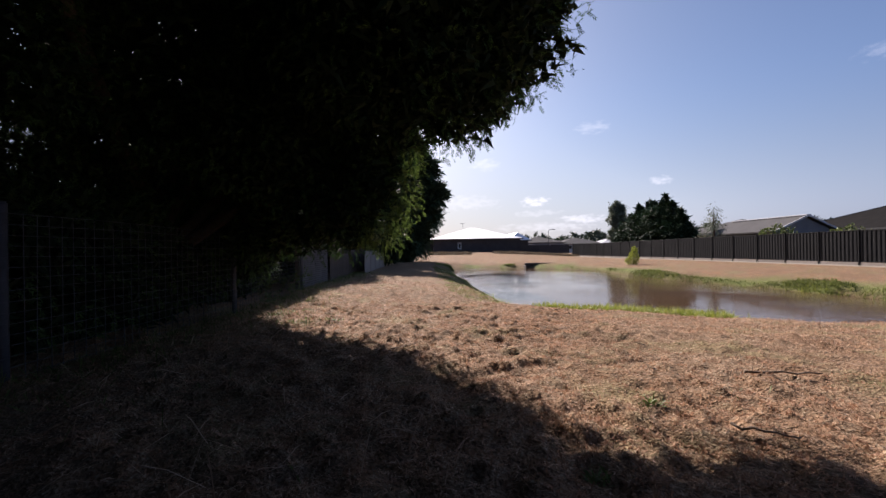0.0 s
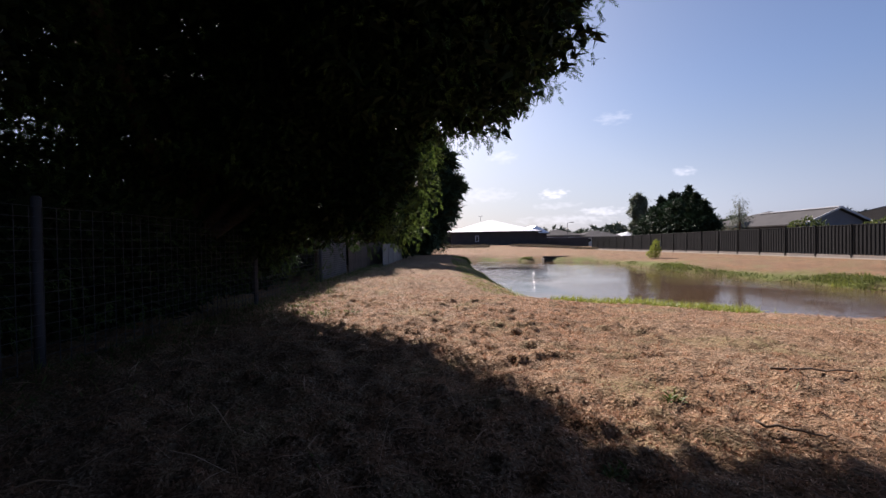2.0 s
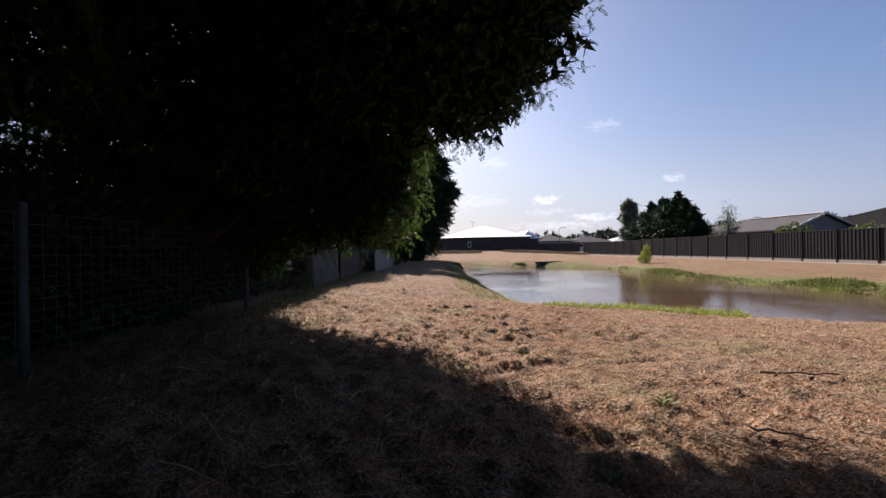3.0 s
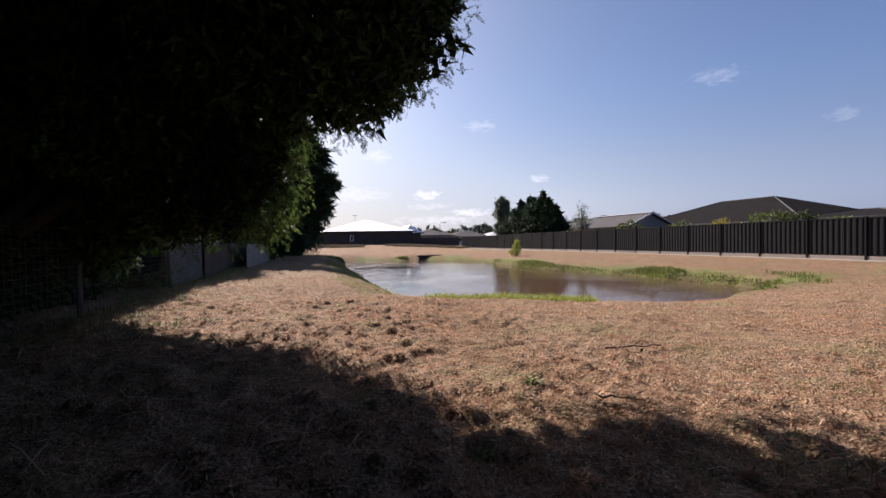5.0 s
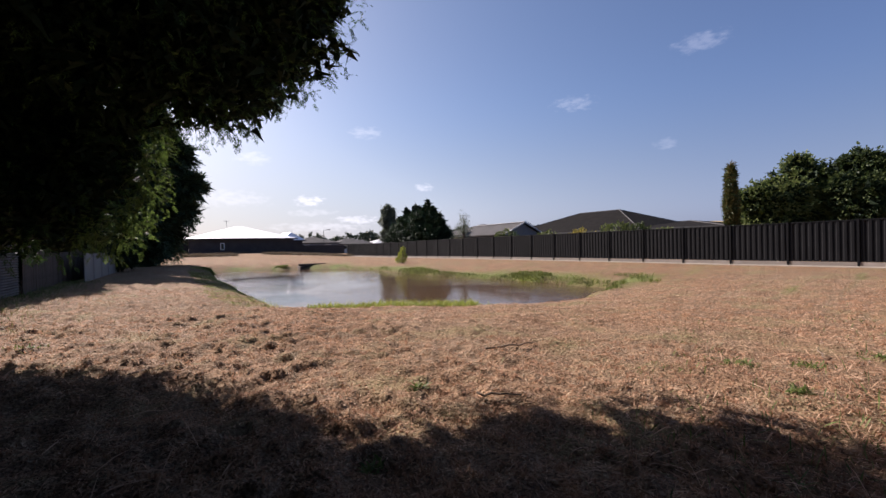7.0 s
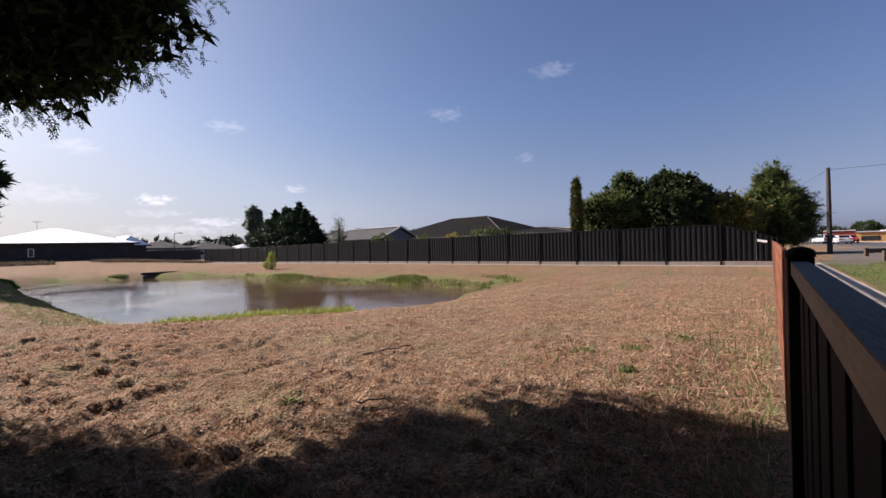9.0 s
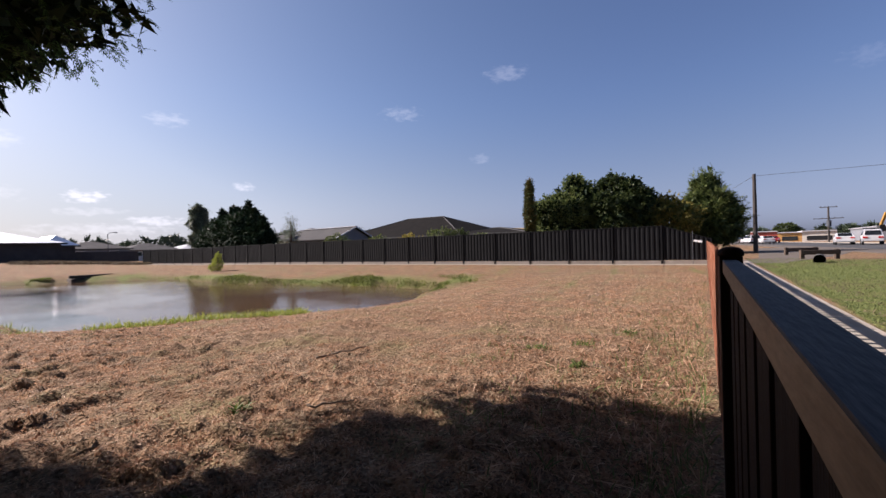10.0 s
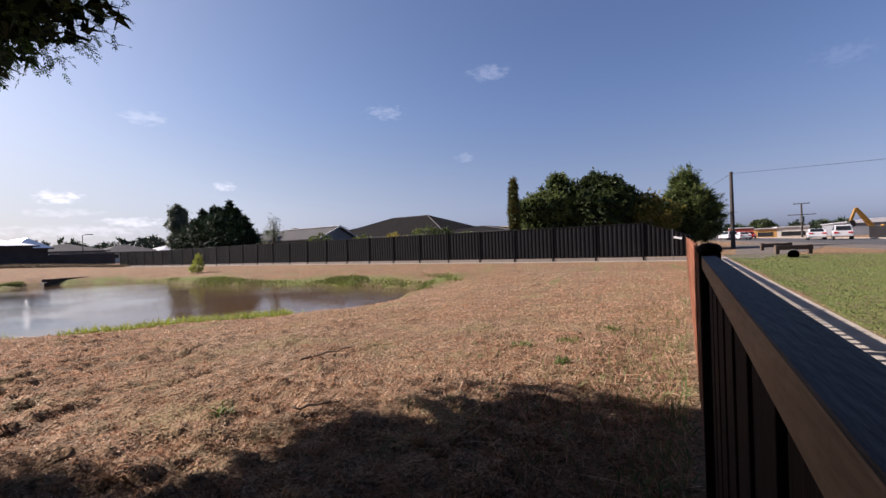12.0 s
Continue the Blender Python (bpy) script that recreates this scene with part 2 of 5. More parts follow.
BLADE_LAWN = leaf_material("verge_lawn_blade", (0.12, 0.155, 0.04), (0.32, 0.33, 0.11), 0.35, 0.6)
BLADE_VERGE = leaf_material("dry_verge_blade", (0.07, 0.105, 0.034), (0.20, 0.225, 0.085), 0.3, 0.7)
BANK_BLADE = leaf_material("olive_bank_blade", (0.065, 0.085, 0.02), (0.20, 0.225, 0.058), 0.35, 0.7)
DARK_CONCRETE = material("weathered_dark_concrete", (0.05, 0.05, 0.048), (0.11, 0.108, 0.10), 3, 0.9, 0.3, 30)
WEED = leaf_material("green_weed_leaf", (0.06, 0.09, 0.02), (0.15, 0.19, 0.05), 0.3, 0.6)

# ---------------------------------------------------------------- mesh helpers


def bm_box(bm, x0, y0, z0, x1, y1, z1, bevel=0.0):
    got = bmesh.ops.create_cube(bm, size=1)["verts"]
    for v in got:
        v.co = Vector(((x0 + x1) / 2 + v.co.x * (x1 - x0), (y0 + y1) / 2 + v.co.y * (y1 - y0), (z0 + z1) / 2 + v.co.z * (z1 - z0)))
    if bevel:
        edges = list({e for v in got for e in v.link_edges})
        bmesh.ops.bevel(bm, geom=edges, offset=bevel, segments=2, affect="EDGES", profile=0.6)
    return got


def bm_tube(bm, points, radii, sides=8):
    """A round bar that tapers along points."""
    rings = []
    for i, p in enumerate(points):
        a, b = Vector(points[max(i - 1, 0)]), Vector(points[min(i + 1, len(points) - 1)])
        q = (b - a).to_track_quat("Z", "Y")
        rings.append([bm.verts.new(Vector(p) + q @ Vector((math.cos(k * math.tau / sides) * radii[i], math.sin(k * math.tau / sides) * radii[i], 0))) for k in range(sides)])
    for r0, r1 in zip(rings, rings[1:]):
        for k in range(sides):
            bm.faces.new((r0[k], r0[(k + 1) % sides], r1[(k + 1) % sides], r1[k]))
    bm.faces.new(rings[0][::-1])
    bm.faces.new(rings[-1])


def bm_poly(bm, outline, y0, y1):
    """A plate with the outline (x, z), from y0 to y1."""
    a = [bm.verts.new((x, y0, z)) for x, z in outline]
    b = [bm.verts.new((x, y1, z)) for x, z in outline]
    bm.faces.new(a)
    bm.faces.new(b[::-1])
    for i in range(len(a)):
        j = (i + 1) % len(a)
        bm.faces.new((a[j], a[i], b[i], b[j]))


def mesh_of(name, bm, mat, smooth=False):
    bmesh.ops.recalc_face_normals(bm, faces=bm.faces[:])
    me = bpy.data.meshes.new(name)
    bm.to_mesh(me)
    bm.free()
    me.materials.append(mat)
    if smooth:
        me.polygons.foreach_set("use_smooth", [True] * len(me.polygons))
    return me


def part(name, bm, mat, parent, label="", smooth=False, at=None):
    """Links a bmesh, or a ready mesh, as one object under a thing or part."""
    me = mesh_of(name, bm, mat, smooth) if isinstance(bm, bmesh.types.BMesh) else bm
    ob = new(name, me)
    ob.parent = parent
    if at is not None:
        ob.matrix_basis = at
    return tagged(ob, label)


def thing(name, m, label, category, group="", kind=""):
    ob = new(name)
    ob.matrix_basis = m
    ob.empty_display_size = 0.2
    return tagged(ob, label, category, group, kind)


def array_mesh(name, verts, faces, mat, smooth=False):
    """A mesh from numpy arrays: verts (n, 3), faces (m, 3 or 4)."""
    me = bpy.data.meshes.new(name)
    n, k = faces.shape
    me.vertices.add(len(verts))
    me.vertices.foreach_set("co", np.ascontiguousarray(verts, dtype=np.float32).ravel())
    me.loops.add(n * k)
    me.loops.foreach_set("vertex_index", np.ascontiguousarray(faces, dtype=np.int32).ravel())
    me.polygons.add(n)
    me.polygons.foreach_set("loop_start", np.arange(0, n * k, k, dtype=np.int32))
    if smooth:
        me.polygons.foreach_set("use_smooth", np.ones(n, dtype=bool))
    me.update(calc_edges=True)
    me.materials.append(mat)
    return me


def smooth_step(a, b, x):
    t = np.clip((x - a) / (b - a), 0, 1)
    return t * t * (3 - 2 * t)


LATTICE = np.random.RandomState(7).rand(256, 256)


def value_noise(x, y, scale):
    u, v = np.asarray(x) * scale + 71.3, np.asarray(y) * scale + 37.7
    i, j = np.floor(u).astype(int), np.floor(v).astype(int)
    fu, fv = u - i, v - j
    fu, fv = fu * fu * (3 - 2 * fu), fv * fv * (3 - 2 * fv)
    a, b = LATTICE[i % 256, j % 256], LATTICE[(i + 1) % 256, j % 256]
    c, d = LATTICE[i % 256, (j + 1) % 256], LATTICE[(i + 1) % 256, (j + 1) % 256]
    return (a * (1 - fu) + b * fu) * (1 - fv) + (c * (1 - fu) + d * fu) * fv - 0.5


# ---------------------------------------------------------------- the lie of the land
WATER_Z = -0.65
POND = np.array([(2.4, 15.0), (2.5, 12.9), (3.6, 12.4), (5.0, 11.5), (6.6, 10.4), (8.2, 9.2), (9.9, 9.2), (12.6, 9.5), (14.7, 10.6), (15.0, 13.5), (14.8, 16.5), (14.1, 19.5), (13.4, 22.5), (13.3, 28.0),
                 (13.2, 34.0), (11.6, 38.5), (8.5, 40.5), (5.0, 43.5), (2.6, 42.0), (2.2, 36.0), (2.3, 24.0)])


def pond_distance(x, y):
    """Metres to the shore, negative on the water."""
    x, y = np.asarray(x, float), np.asarray(y, float)
    best = np.full(x.shape, 1e9)
    inside = np.zeros(x.shape, bool)
    for (ax, ay), (bx, by) in zip(POND, np.roll(POND, -1, axis=0)):
        t = np.clip(((x - ax) * (bx - ax) + (y - ay) * (by - ay)) / ((bx - ax) ** 2 + (by - ay) ** 2), 0, 1)
        best = np.minimum(best, np.hypot(x - ax - t * (bx - ax), y - ay - t * (by - ay)))
        cross = (ay > y) != (by > y)
        with np.errstate(divide="ignore", invalid="ignore"):
            inside ^= cross & (x < (bx - ax) * (y - ay) / (by - ay) + ax)
    wobble = 0.35 * value_noise(x, y, 0.8) + 0.15 * value_noise(x, y, 2.3)
    return np.where(inside, -best, best) + wobble


def fence_line(x):
    """The timber fence's line along the street side."""
    return -0.101 + 0.0524 * np.asarray(x)


def height(x, y):
    x, y = np.asarray(x, float), np.asarray(y, float)
    d = pond_distance(x, y)
    left = 1 - smooth_step(2.0, 5.0, x)
    near = 1 - smooth_step(10.0, 14.0, y)
    reach = 2.3 - 1.1 * left * (1 - near) + 0.3 * near
    z = np.where(d > 0, WATER_Z * np.exp(-np.maximum(d, 0) / reach), WATER_Z + 0.35 * np.maximum(d, -2.5))
    away = np.maximum(smooth_step(10.5, 12.5, x), smooth_step(34, 37, y)) * (1 - smooth_step(-0.1, 0.25, value_noise(x, y, 0.3)) * 0.7)
    z = z + away * 0.24 * smooth_step(0.0, 0.35, d) * np.exp(-np.maximum(d, 0) / 2.5)
    z = z - 0.05 * (1 - smooth_step(0.0, 0.35, np.abs(d + 0.1)))
    z = z + 0.75 * smooth_step(46, 76, y) * (1 - smooth_step(10, 26, x))
    z = z - 0.12 * smooth_step(30, 60, y) * smooth_step(14, 26, x)
    z = z - 0.12 * (1 - smooth_step(0.1, 1.0, np.abs(y - fence_line(x) - 0.1))) * (1 - smooth_step(4, 9, x))
    calm = smooth_step(0.2, 1.2, y - fence_line(x)) * (1 - smooth_step(20, 23, x))
    rough = 0.35 + 0.65 * (1 - smooth_step(1.0, 4.0, x - 0.1 * y))
    bumps = 0.055 * value_noise(x, y, 1.1) + 0.05 * value_noise(x, y, 3.1) * rough + 0.06 * value_noise(x, y, 6.8) * rough
    lumps = np.maximum(value_noise(x, y + 0.2 * x, 2.4) - 0.18, 0) * 0.06 * rough
    lumps = lumps + np.maximum(value_noise(x + 0.3 * y, y, 6.4) - 0.06, 0) * 0.035 * rough
    lumps = lumps + np.maximum(value_noise(x, y - 0.3 * x, 11.5) - 0.02, 0) * 0.105 * (0.3 + 0.7 * rough) * (0.35 + smooth_step(-0.1, 0.2, value_noise(x, y, 1.7)))
    return z + (bumps + lumps) * calm * (1 - smooth_step(16, 40, np.hypot(x, y))) * smooth_step(-0.2, 0.6, d)


def axis_steps(lo, hi, fine, grow, far, grow_down):
    """Coordinates with a fine step from lo to hi, that grows outside."""
    mid = list(np.arange(lo, hi, fine))
    s, v, up = fine, mid[-1], []
    while v < far:
        s *= grow
        v += s
        up.append(v)
    s, v, down = fine, lo, []
    while v > -far:
        s *= grow_down
        v -= s
        down.append(v)
    return np.array(down[::-1] + mid + up)


gx, gy = axis_steps(-4.2, 6.6, 0.045, 1.07, 2500, 1.25), axis_steps(-0.2, 10.0, 0.045, 1.065, 2500, 1.2)
GX, GY = np.meshgrid(gx, gy)
gv = np.stack([GX.ravel(), GY.ravel(), height(GX, GY).ravel()], -1)
nx, ny = len(gx), len(gy)
gi = (np.arange(ny - 1)[:, None] * nx + np.arange(nx - 1)[None, :]).ravel()
ground_me = array_mesh("ground", gv, np.stack([gi, gi + 1, gi + nx + 1, gi + nx], -1), STRAW, True)
# how green each spot is: shore, banks, the lawn of the verge
gd = pond_distance(GX, GY).ravel()
px, py = gv[:, 0], gv[:, 1]
shore = np.exp(-np.maximum(gd, 0) / (0.45 + 0.75 * smooth_step(11, 14, px) + 0.5 * smooth_step(34, 38, py))) * (0.8 + 0.8 * value_noise(px, py, 0.6))
verge = (1 - smooth_step(-1.95, -1.75, py - fence_line(px))) * (1 - smooth_step(26, 30, px))
tracks = 0.25 * smooth_step(8, 14, px) * smooth_step(0.1, 0.35, value_noise(px * 0.25, (py - 0.42 * px) * 1.6, 0.8))
shore = np.maximum(shore, 0.75 * np.exp(-((px - 15.6) / 1.8) ** 2 - ((py - 10.2) / 0.8) ** 2))
green = np.clip(np.maximum(shore, verge) + tracks + 0.35 * np.maximum(value_noise(px, py, 0.35), 0), 0, 1)
warm = np.clip(0.5 + 1.1 * value_noise(px, py, 0.5) + 0.8 * value_noise(px, py, 0.16) + 0.25 * smooth_step(3, 8, py) * smooth_step(0, 3, px) + 0.45 * np.maximum(smooth_step(10, 14, px), smooth_step(34, 38, py)), 0, 1)
# pale mowing stripes towards the steel fence
stripes = smooth_step(0.55, 0.95, np.sin((py - 0.16 * px) * 6.3 + 1.5 * value_noise(px, py, 0.4))) * smooth_step(8, 11, px) * (1 - smooth_step(20, 23, px)) * smooth_step(0.5, 1.5, py) * (1 - smooth_step(5.0, 7.5, py))
warm = np.clip(warm - 0.7 * stripes, 0, 1)
green = np.clip(green + 0.22 * stripes, 0, 1)
mud = (gd < 0.05).astype(float)
col = ground_me.color_attributes.new("cover", "FLOAT_COLOR", "POINT")
col.data.foreach_set("color", np.stack([green, warm, mud, np.ones_like(green)], -1).astype(np.float32).ravel())


def ground_material():
    m = bpy.data.materials.new("mown_dry_grass_ground")
    m.use_nodes = True
    nt = m.node_tree
    b = nt.nodes["Principled BSDF"]
    b.inputs["Roughness"].default_value, b.inputs["Specular IOR Level"].default_value = 0.95, 0.1
    tc = nt.nodes.new("ShaderNodeTexCoord")
    at = nt.nodes.new("ShaderNodeAttribute")
    at.attribute_name = "cover"
    sep = nt.nodes.new("ShaderNodeSeparateColor")
    nt.links.new(at.outputs["Color"], sep.inputs[0])

    def noise_at(scale, detail, squash=None):
        n = nt.nodes.new("ShaderNodeTexNoise")
        n.inputs["Scale"].default_value, n.inputs["Detail"].default_value = scale, detail
        src = tc.outputs["Object"]
        if squash:
            mp = nt.nodes.new("ShaderNodeMapping")
            mp.inputs["Scale"].default_value = squash
            nt.links.new(src, mp.inputs[0])
            src = mp.outputs[0]
        nt.links.new(src, n.inputs["Vector"])
        return n.outputs[0]

    def blend(f, c1, c2):
        mx = nt.nodes.new("ShaderNodeMix")
        mx.data_type = "RGBA"
        for s, v in ((0, f), (6, c1), (7, c2)):
            if isinstance(v, tuple):
                mx.inputs[s].default_value = (*v, 1)
            else:
                nt.links.new(v, mx.inputs[s])
        return mx.outputs[2]

    def ramp(v, lo, hi):
        r = nt.nodes.new("ShaderNodeMapRange")
        r.inputs[1].default_value, r.inputs[2].default_value = lo, hi
        nt.links.new(v, r.inputs[0])
        return r.outputs[0]

    fine, mid = noise_at(38, 6), noise_at(7, 5)
    dry = blend(sep.outputs[1], (0.33, 0.228, 0.146), (0.34, 0.172, 0.088))
    dry = blend(ramp(mid, 0.42, 0.62), (0.19, 0.13, 0.083), dry)
    dry = blend(ramp(fine, 0.55, 0.72), dry, (0.40, 0.32, 0.225))
    dry = blend(ramp(noise_at(0.9, 4), 0.50, 0.68), dry, (0.235, 0.19, 0.10))
    dry = blend(ramp(noise_at(2.3, 4, (1.0, 0.35, 1.0)), 0.52, 0.66), dry, (0.21, 0.13, 0.078))
    # dark specks, deepened to stand for small shadows between the clods
    dry = blend(ramp(fine, 0.38, 0.49), (0.125, 0.080, 0.050), dry)
    grn = blend(ramp(fine, 0.4, 0.65), (0.085, 0.11, 0.032), (0.22, 0.23, 0.078))
    gr_f = nt.nodes.new("ShaderNodeMath")
    gr_f.operation = "MULTIPLY_ADD"
    nt.links.new(mid, gr_f.inputs[0])
    gr_f.inputs[1].default_value = 0.9
    nt.links.new(sep.outputs[0], gr_f.inputs[2])
    out = blend(ramp(gr_f.outputs[0], 0.72, 1.15), dry, grn)
    out = blend(sep.outputs[2], out, (0.13, 0.085, 0.05))
    nt.links.new(out, b.inputs["Base Color"])
    bp = nt.nodes.new("ShaderNodeBump")
    bp.inputs["Strength"].default_value, bp.inputs["Distance"].default_value = 1.0, 0.06
    ad = nt.nodes.new("ShaderNodeMath")
    nt.links.new(fine, ad.inputs[0])
    nt.links.new(mid, ad.inputs[1])
    nt.links.new(ad.outputs[0], bp.inputs["Height"])
    nt.links.new(bp.outputs[0], b.inputs["Normal"])
    return m


ground_me.materials[0] = ground_material()
tagged(new("ground", ground_me), "dry mown straw-brown grass ground sloping to a pond", "ground", kind="structure")


def water_material():
    m = bpy.data.materials.new("murky_pond_water")
    m.use_nodes = True
    nt = m.node_tree
    b = nt.nodes["Principled BSDF"]
    b.inputs["Base Color"].default_value = (0.088, 0.056, 0.036, 1)
    b.inputs["Roughness"].default_value, b.inputs["IOR"].default_value = 0.04, 1.33
    b.inputs["Specular IOR Level"].default_value = 0.5
    tc = nt.nodes.new("ShaderNodeTexCoord")
    mp = nt.nodes.new("ShaderNodeMapping")
    mp.inputs["Scale"].default_value = (1.0, 2.2, 1)
    mp.inputs["Rotation"].default_value = (0, 0, 0.3)
    n1 = nt.nodes.new("ShaderNodeTexNoise")
    n1.inputs["Scale"].default_value, n1.inputs["Detail"].default_value = 3.6, 5
    n2 = nt.nodes.new("ShaderNodeTexNoise")
    n2.inputs["Scale"].default_value, n2.inputs["Detail"].default_value = 0.25, 2
    nt.links.new(tc.outputs["Object"], mp.inputs[0])
    nt.links.new(mp.outputs[0], n1.inputs["Vector"])
    nt.links.new(tc.outputs["Object"], n2.inputs["Vector"])
    mr = nt.nodes.new("ShaderNodeMapRange")
    mr.inputs[1].default_value, mr.inputs[2].default_value, mr.inputs[3].default_value, mr.inputs[4].default_value = 0.4, 0.6, 0.3, 1.0
    nt.links.new(n2.outputs[0], mr.inputs[0])
    mul = nt.nodes.new("ShaderNodeMath")
    mul.operation = "MULTIPLY"
    nt.links.new(n1.outputs[0], mul.inputs[0])
    nt.links.new(mr.outputs[0], mul.inputs[1])
    bp = nt.nodes.new("ShaderNodeBump")
    bp.inputs["Strength"].default_value, bp.inputs["Distance"].default_value = 0.32, 0.03
    nt.links.new(mul.outputs[0], bp.inputs["Height"])
    nt.links.new(bp.outputs[0], b.inputs["Normal"])
    return m


bm = bmesh.new()
bm.faces.new([bm.verts.new((x, y, WATER_Z)) for x, y in ((-0.5, 7.0), (18, 7.0), (18, 47), (-0.5, 47))])
tagged(new("water", mesh_of("water", bm, water_material())), "murky brown pond water with small ripples", "water", kind="structure")

# ---------------------------------------------------------------- dark steel fence along the far side
FENCE_X, FENCE_Y, BAY = 23.8, 3.12, 2.38
steel_fence = thing("steel_fence", pose(FENCE_X, FENCE_Y, 0), "charcoal corrugated steel fence on pale sleeper plinths", "fence")


def rib_sheet(name, length, z0, z1, z2):
    """Ribbed sheet along y: ten pans and ribs to a bay; its top goes from z1 to z2."""
    bm = bmesh.new()
    ys, xs = [], []
    pitch = length / 10
    for k in range(10):
        for f, x in ((0.0, 0.0), (0.30, 0.0), (0.42, -0.022), (0.80, -0.022), (0.92, 0.0)):
            ys.append((k + f) * pitch)
            xs.append(x)
    ys.append(length)
    xs.append(0.0)
    rows = []
    for off in (0.0, 0.004):
        rows.append([(bm.verts.new((x + off, y, z0)), bm.verts.new((x + off, y, z1 + (z2 - z1) * y / length))) for x, y in zip(xs, ys)])
    for r in rows:
        for (a, b), (c, d) in zip(r, r[1:]):
            bm.faces.new((a, c, d, b))
    for (a, b), (c, d), (e, f), (g, h) in zip(rows[0], rows[0][1:], rows[1], rows[1][1:]):
        bm.faces.new((b, d, h, f))
        bm.faces.new((a, c, g, e))
    return mesh_of(name, bm, STEEL_DARK)


sheet_me = rib_sheet("sheet", BAY - 0.06, 0.2, 1.93, 1.93)
bm = bmesh.new()
bm_box(bm, -0.055, -0.04, -0.4, 0.045, 0.04, 1.97, 0.006)
bm_box(bm, -0.06, -0.045, 1.97, 0.05, 0.045, 1.985)
fpost_me = mesh_of("post", bm, STEEL_DARK)
bm = bmesh.new()
bm_box(bm, -0.03, 0, -0.02, 0.03, BAY - 0.06, 0.03, 0.004)
frail_me = mesh_of("rail", bm, STEEL_DARK)
bm = bmesh.new()
bm_box(bm, -0.025, 0, -0.2, 0.025, BAY - 0.06, 0.19, 0.006)
plinth_me = mesh_of("plinth", bm, PLINTH)
for k in range(28):
    z = float(height(FENCE_X, FENCE_Y + BAY * k))
    part("post", fpost_me, None, steel_fence, at=pose(0, BAY * k, z))
    if k < 27:
        z = float(height(FENCE_X, FENCE_Y + BAY * (k + 0.5)))
        part("sheet", sheet_me, None, steel_fence, at=pose(0, BAY * k + 0.03, z))
        part("rail", frail_me, None, steel_fence, at=pose(0, BAY * k + 0.03, z + 1.93))
        part("rail", frail_me, None, steel_fence, at=pose(0, BAY * k + 0.03, z + 0.21))
        part("plinth", plinth_me, None, steel_fence, "pale sleeper plinth", at=pose(0, BAY * k + 0.03, z - 0.01))
# the last bay drops towards the street
part("sheet", rib_sheet("sheet", 2.05, 0.2, 1.22, 1.93), None, steel_fence, at=pose(0, -2.08, 0))
bm = bmesh.new()
bm_poly(bm, [(-2.08, 1.20), (-0.03, 1.91), (-0.03, 1.96), (-2.08, 1.25)], -0.03, 0.03)
part("rail", bm, STEEL_DARK, steel_fence, at=pose(0, 0, 0, 0, 0, 90))
part("plinth", plinth_me, None, steel_fence, "pale sleeper plinth", at=pose(0, -2.35, -0.01))
bm = bmesh.new()
bm_box(bm, -0.035, -0.03, -0.4, 0.035, 0.03, 1.27, 0.004)
part("post", bm, STEEL_DARK, steel_fence, at=pose(0, -2.11, 0))
# mowing strip at its foot
bm = bmesh.new()
for k in range(34):
    y = 0.5 + k * 2.0
    z = float(height(23.2, y + 1))
    bm_box(bm, 22.95, y, z - 0.1, 23.45, y + 1.99, z + 0.03, 0.006)
tagged(new("mowing_strip", mesh_of("mowing_strip", bm, CONCRETE)), "pale concrete mowing strip along the steel fence", "path", kind="structure")
# small sign on a stake at the fence's low end
sign = thing("sign", pose(23.6, 1.75, 0), "small white tilted sign on a thin steel stake", "sign")
bm = bmesh.new()
bm_tube(bm, [(0, 0, -0.2), (0, 0, 1.62)], [0.014, 0.014], 6)
part("stake", bm, GALV, sign)
bm = bmesh.new()
bm_box(bm, -0.012, -0.18, -0.05, 0.0, 0.18, 0.05, 0.003)
part("panel", bm, SIGN_WHITE, sign, "white sign panel", at=pose(-0.02, -0.22, 1.12, 12, 0, 0))

# ---------------------------------------------------------------- timber fence on the street side
RAIL_TOP = 1.102
street_fence = thing("timber_fence", pose(0, -0.101, 0, 0, 0, 3.0), "brown stained timber picket fence with a capped handrail", "fence")
bm = bmesh.new()
bm_box(bm, -2.4, -0.021, RAIL_TOP - 0.062, 2.36, 0.034, RAIL_TOP - 0.006, 0.003)
handrail = part("handrail", bm, TIMBER_BROWN, street_fence, "brown stained timber handrail")
# thin strip that carries the darker, shade-toned colour of the rail's top
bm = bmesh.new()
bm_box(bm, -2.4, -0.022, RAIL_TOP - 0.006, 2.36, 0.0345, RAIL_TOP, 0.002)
part("top_face", bm, TIMBER_TOP, handrail, "upper face toned dark as it lies in shade")
bm = bmesh.new()
bm_box(bm, -2.4, -0.03, 0.10, 2.36, -0.005, 0.18, 0.004)
part("bottom_rail", bm, TIMBER_DARK, street_fence)
bm = bmesh.new()
bm_box(bm, -0.10, -0.010, -0.1, 0.10, 0.010, RAIL_TOP - 0.064, 0.002)
picket_me = mesh_of("picket", bm, PICKET_SHADED)
for k in range(17):
    part("picket", picket_me, None, street_fence, at=pose(-2.24 + 0.27 * k, 0.004, 0))


